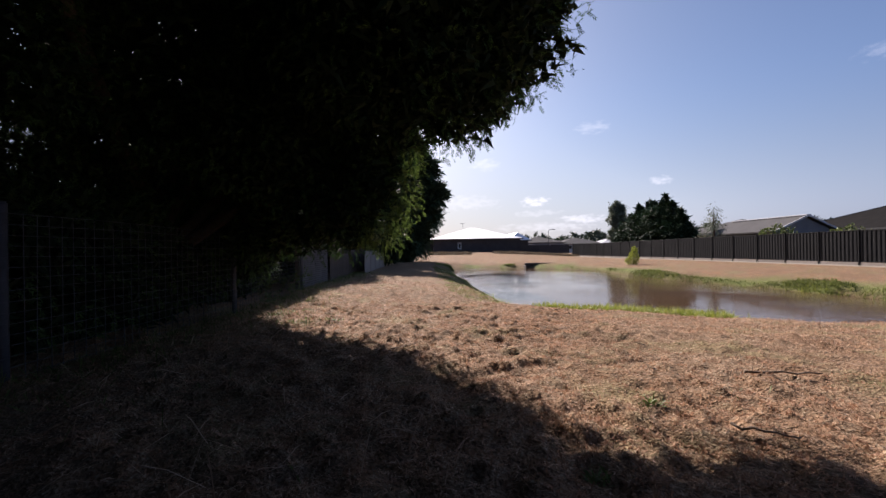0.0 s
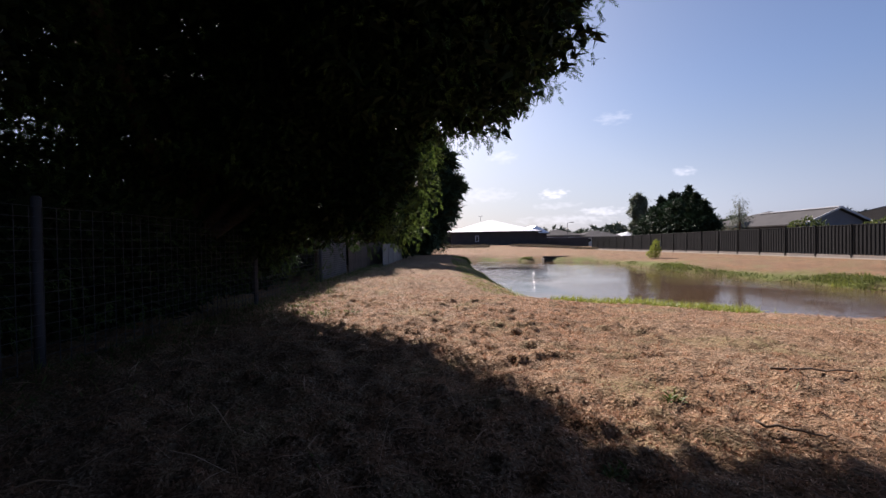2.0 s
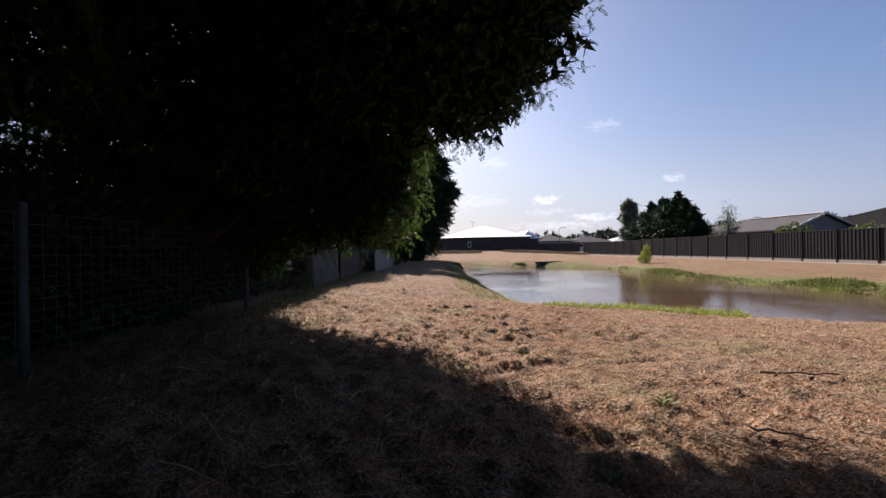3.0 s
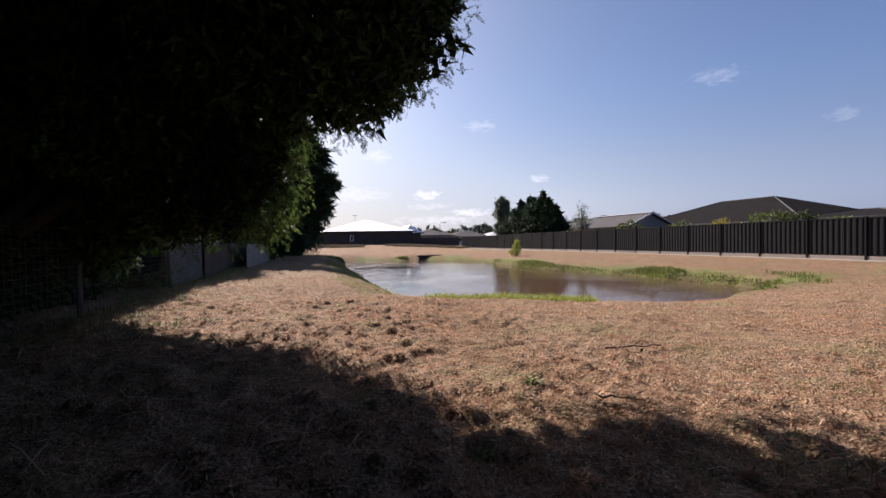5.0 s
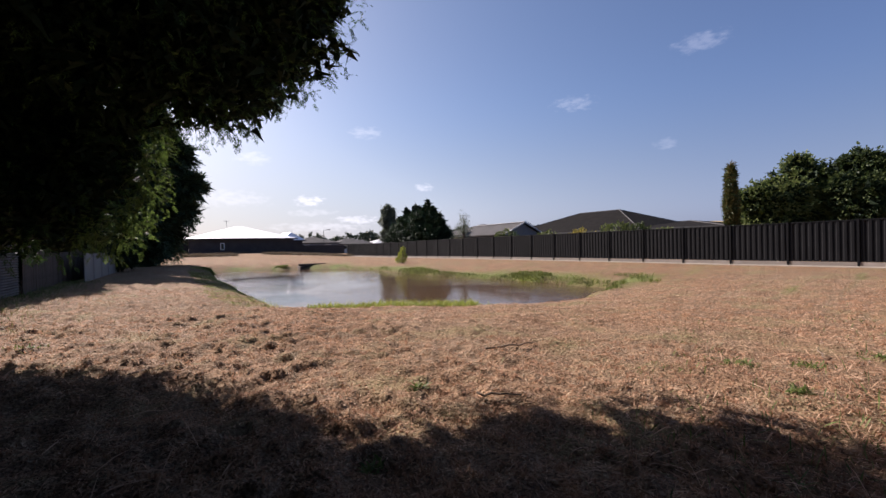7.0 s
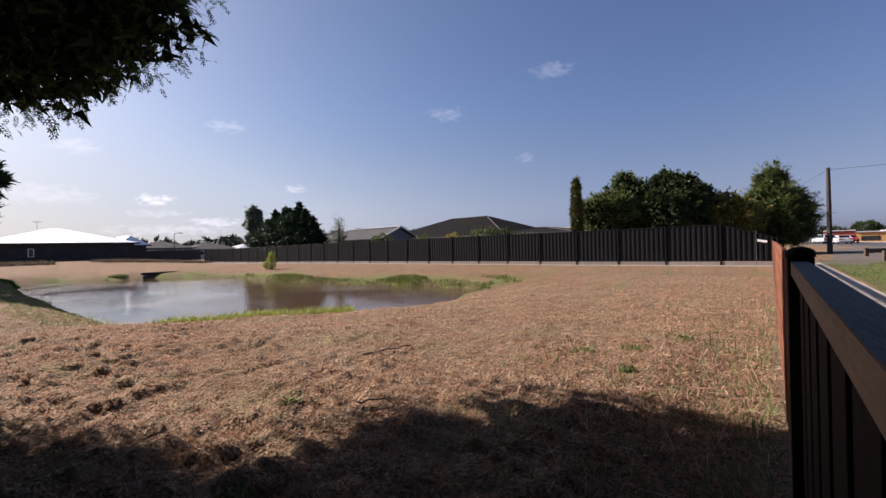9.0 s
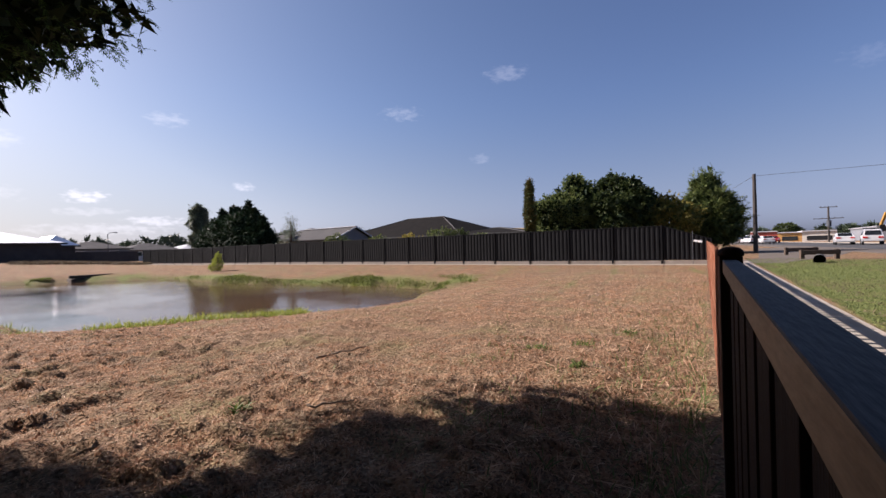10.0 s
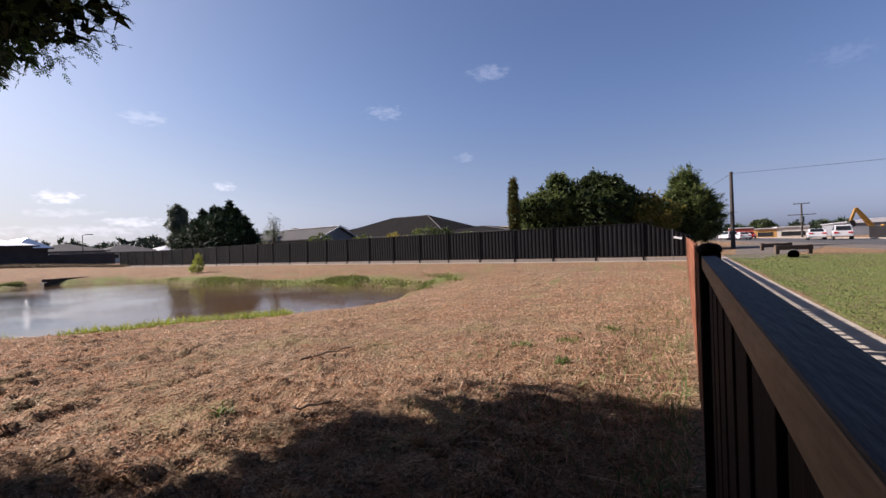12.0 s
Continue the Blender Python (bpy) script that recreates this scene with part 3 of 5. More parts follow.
def fence_post(x, top, mat):
    bm = bmesh.new()
    bm_box(bm, -0.045, -0.045, -0.4, 0.045, 0.045, top, 0.005)
    p = part("post", bm, mat, street_fence, at=pose(x, 0, 0))
    bm = bmesh.new()
    prof = [(0.052, 0.0), (0.054, 0.017), (0.047, 0.030), (0.031, 0.041), (0.008, 0.045)]
    rings = [[bm.verts.new((math.cos(a * math.tau / 14) * r, math.sin(a * math.tau / 14) * r, z)) for a in range(14)] for r, z in prof]
    for r0, r1 in zip(rings, rings[1:]):
        for a in range(14):
            bm.faces.new((r0[a], r0[(a + 1) % 14], r1[(a + 1) % 14], r1[a]))
    bm.faces.new(rings[0][::-1])
    bm.faces.new(rings[-1])
    part("cap", bm, mat, p, "rounded post cap", smooth=True, at=pose(0, 0, top))


fence_post(2.4, 1.117, PICKET_SHADED)
fence_post(-2.45, 1.117, PICKET_SHADED)
for k in range(8):
    x0, x1 = 2.46 + 2.68 * k, 2.46 + 2.68 * (k + 1) - 0.1
    for z in (0.28, 0.98):
        bm = bmesh.new()
        bm_box(bm, x0, -0.03, z, x1, 0.02, z + 0.09, 0.004)
        part("rail", bm, PALING, street_fence)
    if k:
        bm = bmesh.new()
        bm_box(bm, -0.05, -0.05, -0.3, 0.05, 0.05, 1.08, 0.006)
        part("post", bm, PALING, street_fence, at=pose(x0 - 0.08, -0.02, 0))
bm = bmesh.new()
bm_poly(bm, [(-0.038, 0.04), (0.038, 0.04), (0.038, 1.07), (0.018, 1.12), (-0.018, 1.12), (-0.038, 1.07)], -0.009, 0.009)
paling_me = mesh_of("paling", bm, PALING)
pr = random.Random(3)
for k in range(97):
    part("paling", paling_me, None, street_fence, "red-brown paling", at=pose(2.56 + 0.222 * k, 0.032 + pr.uniform(-0.003, 0.003), pr.uniform(-0.012, 0.012), 0, pr.uniform(-0.5, 0.5), 0))

# footpath on the street side
bm = bmesh.new()
for k in range(20):
    bm_box(bm, -4 + 1.5 * k, -1.69, -0.3, -4 + 1.5 * k + 1.492, -0.35, 0.035, 0.006)
tagged(new("footpath", mesh_of("footpath", bm, CONCRETE)), "pale concrete footpath slabs beside the timber fence", "path", kind="structure").matrix_basis = pose(0, -0.101, 0, 0, 0, 3.0)

# ---------------------------------------------------------------- left boundary: wire fence, iron, boards, sheet
LEFT_X = -4.0
wire_fence = thing("wire_fence", pose(LEFT_X, 0, 0), "grey welded wire mesh fence on galvanised pipe posts", "fence")
bm = bmesh.new()
bm_tube(bm, [(0, 0, -0.3), (0, 0, 1.70)], [0.045, 0.045], 12)
bm_tube(bm, [(0, 0, 1.70), (0, 0, 1.73)], [0.048, 0.03], 12)
pipe_me = mesh_of("post", bm, GALV, True)


def wire_mesh(length):
    v, f = [], []

    def bar(a, b, r):
        a, b = np.array(a), np.array(b)
        ax = (b - a) / np.linalg.norm(b - a)
        s = np.cross(ax, (1, 0, 0))
        s /= np.linalg.norm(s)
        o = np.array((1.0, 0, 0))
        base = len(v)
        for p in (a, b):
            for q in (s + o, o - s, -s - o, s - o):
                v.append(p + q * r)
        for k in range(4):
            f.append((base + k, base + (k + 1) % 4, base + 4 + (k + 1) % 4, base + 4 + k))
    wr = random.Random(5)
    for k in range(int(length / 0.15) + 1):
        y = k * 0.15
        bar((wr.uniform(-0.01, 0.01), y + wr.uniform(-0.008, 0.008), 0.02), (wr.uniform(-0.01, 0.01), y, 1.62), 0.0026)
    z = 0.05
    while z < 1.65:
        for s in range(8):
            bar((0.006 + 0.008 * math.sin(s * 1.9), length * s / 8, z + 0.006 * math.sin(s * 1.3 + z * 7)), (0.006 + 0.008 * math.sin((s + 1) * 1.9), length * (s + 1) / 8, z + 0.006 * math.sin((s + 1) * 1.3 + z * 7)), 0.0026)
        z += 0.105
    return array_mesh("wire_mesh", np.array(v), np.array(f), GALV)


bay_me = wire_mesh(4.75)
for y in (-5.4, -0.65, 4.12, 8.88, 13.6):
    part("post", pipe_me, None, wire_fence, at=pose(0, y, float(height(LEFT_X, y))))
    if y < 13:
        part("wire_mesh", bay_me, None, wire_fence, "sagging welded wire mesh", at=pose(0.05, y, float(height(LEFT_X, y + 2))))

iron_fence = thing("corrugated_fence", pose(LEFT_X - 0.1, 13.7, 0), "weathered corrugated iron fence laid with level ribs", "fence")
for k in range(2):
    bm = bmesh.new()
    pts = [(0.022 * math.cos(i * math.pi / 2), 0.04 + i * 0.019) for i in range(88)]
    a = [(bm.verts.new((x, 0, z)), bm.verts.new((x, 1.93, z)), bm.verts.new((x - 0.006, 0, z)), bm.verts.new((x - 0.006, 1.93, z))) for x, z in pts]
    for p, q in zip(a, a[1:]):
        bm.faces.new((p[0], p[1], q[1], q[0]))
        bm.faces.new((p[2], q[2], q[3], p[3]))
        bm.faces.new((p[0], q[0], q[2], p[2]))
        bm.faces.new((p[1], p[3], q[3], q[1]))
    part("sheet", bm, CORR, iron_fence, at=pose(0, 1.96 * k, 0))
for k in range(3):
    bm = bmesh.new()
    bm_box(bm, -0.12, -0.05, -0.3, -0.03, 0.05, 1.7, 0.005)
    part("post", bm, BROWN_BOARD, iron_fence, at=pose(0, 1.96 * k, 0))

board_fence = thing("board_fence", pose(LEFT_X - 0.05, 17.75, 0), "dark weathered upright board fence", "fence")
bm = bmesh.new()
bm_box(bm, -0.01, -0.075, 0.0, 0.01, 0.075, 1.55, 0.003)
board_me = mesh_of("board", bm, BROWN_BOARD)
br = random.Random(9)
for k in range(64):
    part("board", board_me, None, board_fence, at=pose(br.uniform(-0.006, 0.006), 0.08 + 0.157 * k, br.uniform(-0.05, 0.03), br.uniform(-0.8, 0.8), 0, 0))
for z in (0.35, 1.2):
    bm = bmesh.new()
    bm_box(bm, -0.07, 0, z, -0.012, 10.1, z + 0.08, 0.003)
    part("rail", bm, BROWN_BOARD, board_fence)

white_wall = thing("sheet_fence", pose(LEFT_X + 0.6, 23.2, 0), "off-white flat sheet fence with cover strips", "fence")
for k in range(5):
    bm = bmesh.new()
    bm_box(bm, -0.012, 0.01, 0.0, 0.012, 2.36, 1.25, 0.003)
    part("sheet", bm, WHITE_SHEET, white_wall, at=pose(0.0, 2.4 * k, float(height(LEFT_X + 0.6, 23.3 + 2.4 * k + 1.2))))
    bm = bmesh.new()
    bm_box(bm, 0.012, -0.04, 0.0, 0.03, 0.04, 1.26, 0.003)
    part("cover_strip", bm, WHITE_SHEET, white_wall, at=pose(0.0, 2.4 * k, float(height(LEFT_X + 0.6, 23.3 + 2.4 * k))))

# ---------------------------------------------------------------- trees


def leaf_template(kind):
    """Verts and triangles of one spray of leaves along +x, about 1 long."""
    r = random.Random(kind)
    v, f = [], []

    def leaf(p, d, length, width, up):
        p, d, up = np.array(p, float), np.array(d, float), np.array(up, float)
        d /= np.linalg.norm(d)
        s = np.cross(d, up)
        s /= np.linalg.norm(s)
        base = len(v)
        v.extend([p, p + d * length * 0.45 + s * width, p + d * length, p + d * length * 0.45 - s * width])
        f.extend([(base, base + 1, base + 2), (base, base + 2, base + 3)])
    if kind == "frond":
        for k in range(5):
            x = 0.06 + k * 0.19
            for side in (-1, 1):
                d = np.array((0.8, side * r.uniform(0.4, 0.75), r.uniform(-0.45, 0.2)))
                p = np.array((x, 0, -0.22 * x * x))
                q = np.cross(d, (r.uniform(-.5, .5), r.uniform(-.5, .5), 1)) * 0.075
                n = len(v)
                v.extend([p - q * 0.5, p + d * r.uniform(0.28, 0.42) * (1.2 - 0.6 * x), p + d * 0.12 + q])
                f.append((n, n + 1, n + 2))
        n = len(v)
        v.extend([np.array((0.8, -0.03, -0.15)), np.array((1.2, 0.0, -0.3)), np.array((0.8, 0.03, -0.15))])
        f.append((n, n + 1, n + 2))
    elif kind == "clump":
        for k in range(4):
            d = np.array((r.uniform(0.3, 1.0), r.uniform(-0.8, 0.8), r.uniform(-0.6, 0.6)))
            p = np.array((r.uniform(-0.2, 0.3), r.uniform(-0.3, 0.3), r.uniform(-0.3, 0.3)))
            q = np.cross(d, (r.uniform(-1, 1), r.uniform(-1, 1), 1))
            q *= 0.24 / np.linalg.norm(q)
            n = len(v)
            v.extend([p - q, p + q, p + d])
            f.append((n, n + 1, n + 2))
    elif kind == "broad":
        for k in range(6):
            leaf((r.uniform(0, 0.6), r.uniform(-0.2, 0.2), r.uniform(-0.2, 0.2)), (1, r.uniform(-1, 1), r.uniform(-0.9, 0.5)), r.uniform(0.4, 0.6), 0.16, (r.uniform(-1, 1), r.uniform(-1, 1), 1))
    elif kind == "needle":
        for k in range(7):
            leaf((0.12 * k, 0, -0.05 * k), (0.8, (-1) ** k * r.uniform(0.4, 0.9), r.uniform(-0.3, 0.4)), r.uniform(0.3, 0.5), 0.07, (r.uniform(-.6, .6), r.uniform(-.6, .6), 1))
    return np.array(v), np.array(f)


def sprays(points, ways, sizes, kind, rng):
    """All sprays as one set of verts and faces: at points, along ways."""
    tv, tf = leaf_template(kind)
    n = len(points)
    x = ways / np.linalg.norm(ways, axis=1)[:, None]
    up = np.array([0, 0, 1.0]) + rng.normal(0, 0.35, (n, 3))
    y = np.cross(up, x)
    y /= np.linalg.norm(y, axis=1)[:, None] + 1e-9
    z = np.cross(x, y)
    v = points[:, None, :] + sizes[:, None, None] * (tv[None, :, 0:1] * x[:, None] + tv[None, :, 1:2] * y[:, None] + tv[None, :, 2:3] * z[:, None])
    f = tf[None] + (np.arange(n) * len(tv))[:, None, None]
    return v.reshape(-1, 3), f.reshape(-1, 3)


def on_blobs(blobs, n, rng, lo, hi, lump=0.14):
    """Points near the surface of a union of ellipsoids (centre, radii), and the outward way there."""
    area = np.array([(b[3] * b[4] + b[3] * b[5] + b[4] * b[5]) for b in blobs])
    which = rng.choice(len(blobs), n, p=area / area.sum())
    b = np.array(blobs)[which]
    d = rng.normal(0, 1, (n, 3))
    d /= np.linalg.norm(d, axis=1)[:, None]
    k = rng.uniform(lo, hi, n)
    wob = 1 + lump * (np.sin(d[:, 0] * 5 + which * 2.1) * np.sin(d[:, 1] * 6 + 1) + 0.7 * np.sin(d[:, 2] * 9 + d[:, 0] * 7 + which) + 0.5 * np.sin(d[:, 1] * 15 + d[:, 2] * 13))
    p = b[:, :3] + d * b[:, 3:6] * (k * wob)[:, None]
    keep = np.ones(n, bool)
    for i, o in enumerate(blobs):
        q = (p - o[:3]) / np.array(o[3:6])
        keep &= (which == i) | ((q ** 2).sum(1) > 0.62)
    nrm = d / b[:, 3:6]
    nrm /= np.linalg.norm(nrm, axis=1)[:, None]
    return p[keep], nrm[keep]


def trunk_mesh(height_to, r0, limbs, seed, lean=(0, 0)):
    bm = bmesh.new()
    r = random.Random(seed)
    pts = [(lean[0] * s * s + r.uniform(-0.03, 0.03), lean[1] * s * s + r.uniform(-0.03, 0.03), -0.3 + (height_to + 0.3) * s) for s in np.linspace(0, 1, 7)]
    bm_tube(bm, pts, [r0 * (1.25 if i == 0 else 1) * (1 - 0.8 * i / 6) for i in range(7)], 9)
    for x, y, z in limbs:
        i = min(5, max(1, int(6 * 0.55 * z / height_to)))
        a = Vector(pts[i])
        b = Vector((x, y, z))
        m = a.lerp(b, 0.5) + Vector((0, 0, 0.12 * (b - a).length))
        bm_tube(bm, [a, m, b], [r0 * 0.45, r0 * 0.28, r0 * 0.06], 6)
    return mesh_of("trunk", bm, BARK, True)


def tree(name, base, blobs, n, size, kind, leaf, label, seed, trunk_r=0.15, droop=0.3, fill=None, fill_n=0, lump=0.14, category="tree", lo=0.8, group="", choose=None, n_limbs=9, hi=1.04, wild=0.45, fill_size=None, fill_hi=0.91, thick=()):
    """blobs are in world metres: (x, y, z, rx, ry, rz)."""
    rng = np.random.RandomState(seed)
    ob = thing(name, pose(*base), label, category, group)
    base_v = np.array(base, float)
    p, w = on_blobs(blobs, n, rng, lo, hi, lump)
    if choose is not None:
        k = choose(p)
        p, w = p[k], w[k]
    ways = w + rng.normal(0, wild, p.shape) + np.array([0, 0, -droop])
    v, f = sprays(p - base_v, ways, size * rng.uniform(0.6, 1.3, len(p)), kind, rng)
    part("crown", array_mesh("crown", v, f, leaf), None, ob)
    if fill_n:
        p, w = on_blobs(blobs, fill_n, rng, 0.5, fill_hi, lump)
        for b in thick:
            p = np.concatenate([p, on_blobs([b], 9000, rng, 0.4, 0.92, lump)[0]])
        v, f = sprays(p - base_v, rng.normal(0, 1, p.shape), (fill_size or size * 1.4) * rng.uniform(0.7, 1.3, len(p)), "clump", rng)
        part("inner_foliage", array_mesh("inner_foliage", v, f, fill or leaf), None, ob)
    tops = [Vector(b[:3]) - Vector(base) for b in blobs]
    high = max(t.z for t in tops)
    limbs = []
    lr = random.Random(seed)
    for k in range(n_limbs):
        b = blobs[k % len(blobs)]
        limbs.append((b[0] - base[0] + lr.uniform(-0.6, 0.6) * b[3], b[1] - base[1] + lr.uniform(-0.6, 0.6) * b[4], max(0.5, b[2] - base[2] + lr.uniform(-0.5, 0.5) * b[5])))
    part("trunk", trunk_mesh(high, trunk_r, limbs, seed), None, ob)
    return ob


# the great dark tree that hangs over the wire fence
BIG = [(-4.80, 8.70, 5.25, 3.72, 3.85, 3.50), (-0.10, 6.02, 4.86, 2.32, 2.25, 2.24), (-7.60, 4.20, 5.60, 4.25, 4.05, 3.76), (-6.40, 11.20, 2.70, 2.12, 4.05, 2.03), (-2.45, 7.40, 3.50, 1.75, 1.62, 1.55), (-3.42, 4.37, 6.90, 3.12, 2.93, 2.57),
       # next blob is unseen, added overhead to block light from the sky
       (-2.6, -2.6, 7.0, 5.0, 4.8, 2.5), (-6.6, 1.0, 1.7, 1.9, 4.5, 1.9), (-6.8, 7.0, 1.5, 1.9, 4.0, 1.7), (-6.3, 12.6, 1.4, 1.6, 2.6, 1.5), (-6.0, 14.6, 2.6, 1.2, 4.6, 1.6), (-5.7, 11.2, 3.6, 1.3, 2.2, 1.7),
       (-3.85, 9.3, 1.8, 0.75, 1.1, 1.2), (-2.95, 8.4, 2.25, 1.05, 0.9, 1.2), (-2.0, 7.7, 2.2, 0.9, 0.75, 1.1), (-1.3, 7.0, 2.3, 0.62, 0.6, 1.15), (-0.75, 6.6, 2.75, 0.42, 0.5, 1.1)]
overhang = tree("overhanging_tree", (-5.6, 8.6, 0.0), BIG, 82000, 0.14, "frond", LEAF_NEAR, "large dark green feathery tree hanging low over a wire fence", 11, 0.32, 0.0, LEAF_SHADED, 76000, 0.08, lo=0.90, wild=0.8, fill_size=0.18, fill_hi=0.95, hi=1.01, thick=[BIG[1], BIG[0], BIG[4]],
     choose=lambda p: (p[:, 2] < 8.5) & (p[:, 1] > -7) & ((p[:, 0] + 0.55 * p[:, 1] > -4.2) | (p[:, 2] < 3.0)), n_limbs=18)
# its outer skirt, in a brighter leaf colour for the sun on it
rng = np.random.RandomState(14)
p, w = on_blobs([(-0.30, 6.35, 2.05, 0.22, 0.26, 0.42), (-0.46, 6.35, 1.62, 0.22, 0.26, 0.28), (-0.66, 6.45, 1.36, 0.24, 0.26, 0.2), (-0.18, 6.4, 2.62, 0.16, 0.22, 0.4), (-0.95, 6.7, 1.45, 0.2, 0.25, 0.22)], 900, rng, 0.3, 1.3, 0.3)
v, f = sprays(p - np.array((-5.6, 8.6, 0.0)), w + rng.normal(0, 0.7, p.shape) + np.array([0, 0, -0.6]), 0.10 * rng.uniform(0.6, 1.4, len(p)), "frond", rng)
part("sunlit_skirt", array_mesh("sunlit_skirt", v, f, LEAF_SUNLIT), None, overhang, "outer sprays coloured brighter as sunlit")
# an unseen crown, added to keep sky light off the corner from above
tree("unseen_shade_tree", (-3.4, -6.4, 0.0), [(-1.5, -4.8, 7.2, 5.4, 4.2, 2.3), (2.6, -5.8, 7.8, 4.0, 3.6, 2.2), (-6.2, -5.0, 6.0, 4.0, 4.0, 3.0), (-8.5, -1.0, 4.6, 2.6, 4.0, 3.4), (-5.0, 7.0, 9.8, 4.2, 4.0, 2.4), (-1.5, 4.2, 9.4, 3.2, 3.4, 1.9), (2.6, 2.4, 9.8, 3.4, 3.0, 1.8), (0.0, -1.2, 9.2, 5.0, 3.4, 2.0), (-1.5, -10.5, 4.6, 7.0, 3.0, 3.8)], 3500, 0.7, "broad", LEAF_NEAR, "unseen wide tree added to shade the street corner", 18, 0.3, 0.3, LEAF_SHADED, 15000, fill_size=1.2)
tree("boundary_hedge", (-6.0, 22.0, 0.0), [(-6.0 - 0.1 * (k % 2), 11.0 + 3.4 * k, 2.3 + 0.3 * (k % 3), 0.9, 2.6, 1.8 + 0.2 * (k % 2)) for k in range(8)], 7000, 0.28, "frond", LEAF_NEAR, "dark feathery hedge behind old boundary fences", 29, 0.1, 0.5, LEAF_SHADED, 12000, 0.2, category="hedge", fill_size=0.42, fill_hi=0.93)
tree("fence_shrub", (-3.8, 11.2, 0.0), [(-3.85, 10.4, 0.35, 0.22, 0.9, 0.32), (-3.8, 12.0, 0.4, 0.22, 0.8, 0.32), (-3.85, 13.4, 0.4, 0.2, 0.7, 0.3)], 260, 0.12, "frond", LEAF_SUNLIT, "green shoots coloured as sunlit at the foot of a wire fence", 19, 0.01, -0.4, category="shrub", lo=0.3)
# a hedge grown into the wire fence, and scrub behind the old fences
tree("overgrown_hedge", (-5.3, 9.0, 0.0), [(-5.2, 7.0, 1.0, 0.85, 3.0, 1.3), (-5.6, 11.2, 0.8, 0.8, 3.0, 1.0), (-5.4, 14.5, 1.3, 0.8, 2.6, 1.1), (-5.4, 3.0, 0.9, 0.8, 3.0, 1.2), (-5.6, 17.0, 1.2, 0.7, 2.0, 1.0)], 6000, 0.2, "frond", LEAF_NEAR, "dark overgrown hedge pushing through a wire fence", 15, 0.06, 0.2, LEAF_SHADED, 9000, category="hedge")
tree("scrub_tree", (-6.4, 19.0, 0.0), [(-6.6, 18.5, 3.4, 1.7, 4.8, 2.3), (-6.3, 18.5, 1.2, 1.3, 4.6, 1.4), (-5.9, 17.6, 2.2, 0.8, 2.8, 1.0)], 3500, 0.3, "frond", LEAF_SHADED, "dark scrubby tree behind a corrugated fence", 16, 0.12, 0.3, LEAF_SHADED, 8000, fill_size=0.4)
tree("scrub_tree", (-6.6, 26.0, 0.0), [(-6.2, 27.0, 4.2, 1.9, 4.6, 3.0), (-6.4, 26.0, 1.2, 1.4, 4.4, 1.4), (-5.2, 22.6, 2.1, 0.6, 3.4, 0.8), (-4.6, 29.0, 1.6, 0.6, 2.6, 1.2), (-3.9, 30.5, 1.8, 0.6, 3.2, 0.9), (-3.2, 35.0, 1.6, 0.9, 2.4, 1.4)], 5500, 0.34, "frond", LEAF_SHADED, "dark scrubby tree behind a board fence", 17, 0.12, 0.3, LEAF_SHADED, 9000, fill_size=0.45)
# a leafy tree and a dark pine further along the boundary
tree("boundary_tree", (-6.0, 34.5, 0.0), [(-4.1, 34.0, 4.5, 1.5, 2.0, 2.5), (-6.1, 34.0, 4.4, 2.4, 2.4, 3.0), (-5.8, 36.0, 6.8, 2.2, 2.2, 2.6), (-3.3, 34.3, 2.5, 1.2, 1.4, 1.2), (-2.4, 36.5, 11.0, 1.2, 1.4, 2.4), (-3.6, 36.3, 8.8, 1.2, 1.2, 1.4), (-4.9, 35.0, 7.6, 1.6, 1.4, 1.8)], 10000, 0.36, "frond", LEAF_NEAR, "dark leafy tree over an old boundary fence", 12, 0.2, 0.3, LEAF_SHADED, 12000, fill_size=0.5)
tree("dark_pine", (-3.4, 46.0, 0.0), [(-3.1, 46.0, 7.3, 3.8, 3.8, 4.0), (-2.3, 46.0, 11.5, 2.3, 2.4, 3.4), (-2.9, 45.4, 3.3, 3.2, 3.3, 3.1), (0.24, 45.6, 7.3, 2.0, 1.9, 1.1), (-0.5, 45.4, 10.0, 1.7, 1.7, 0.95), (-0.24, 45.2, 4.9, 1.7, 1.7, 1.1)], 7000, 0.8, "needle", LEAF_CONIFER, "tall dark pine tree with ragged boughs", 13, 0.3, 0.2, LEAF_SHADED, 5000)

# behind the steel fence
CON = [(27.0, 52.6, 2.4, 2.3, 3.4, 2.0), (27.0, 48.6, 2.8, 2.5, 3.6, 2.4), (27.0, 45.8, 2.6, 2.3, 2.8, 2.2), (27.0, 50.6, 3.9, 1.9, 2.4, 1.7), (27.0, 47.6, 4.2, 1.9, 2.4, 1.7), (27.0, 43.6, 2.2, 1.9, 1.6, 1.6), (27.0, 55.4, 1.9, 1.8, 2.0, 1.6), (27.0, 54.0, 3.3, 1.7, 2.0, 1.7)]
for cx, cy, top in ((27.0, 54.2, 5.2), (27.0, 52.0, 6.3), (27.2, 49.9, 6.6), (27.0, 48.4, 6.3), (27.2, 46.6, 6.9), (27.0, 45.0, 6.0), (27.1, 43.6, 5.0)):
    for step in range(4):
        q = step / 3
        CON.append((cx, cy, top - 2.6 + 2.2 * q, 1.35 - 1.1 * q, 1.35 - 1.1 * q, 0.7))
tree("conifer_clump", (27.0, 48.6, 0.0), CON, 15000, 0.36, "frond", LEAF_CONIFER, "clump of dark conifers with pointed tops over a steel fence", 21, 0.3, -0.1, LEAF_SHADED, 18000, 0.1, n_limbs=12, fill_size=0.6, fill_hi=0.88)
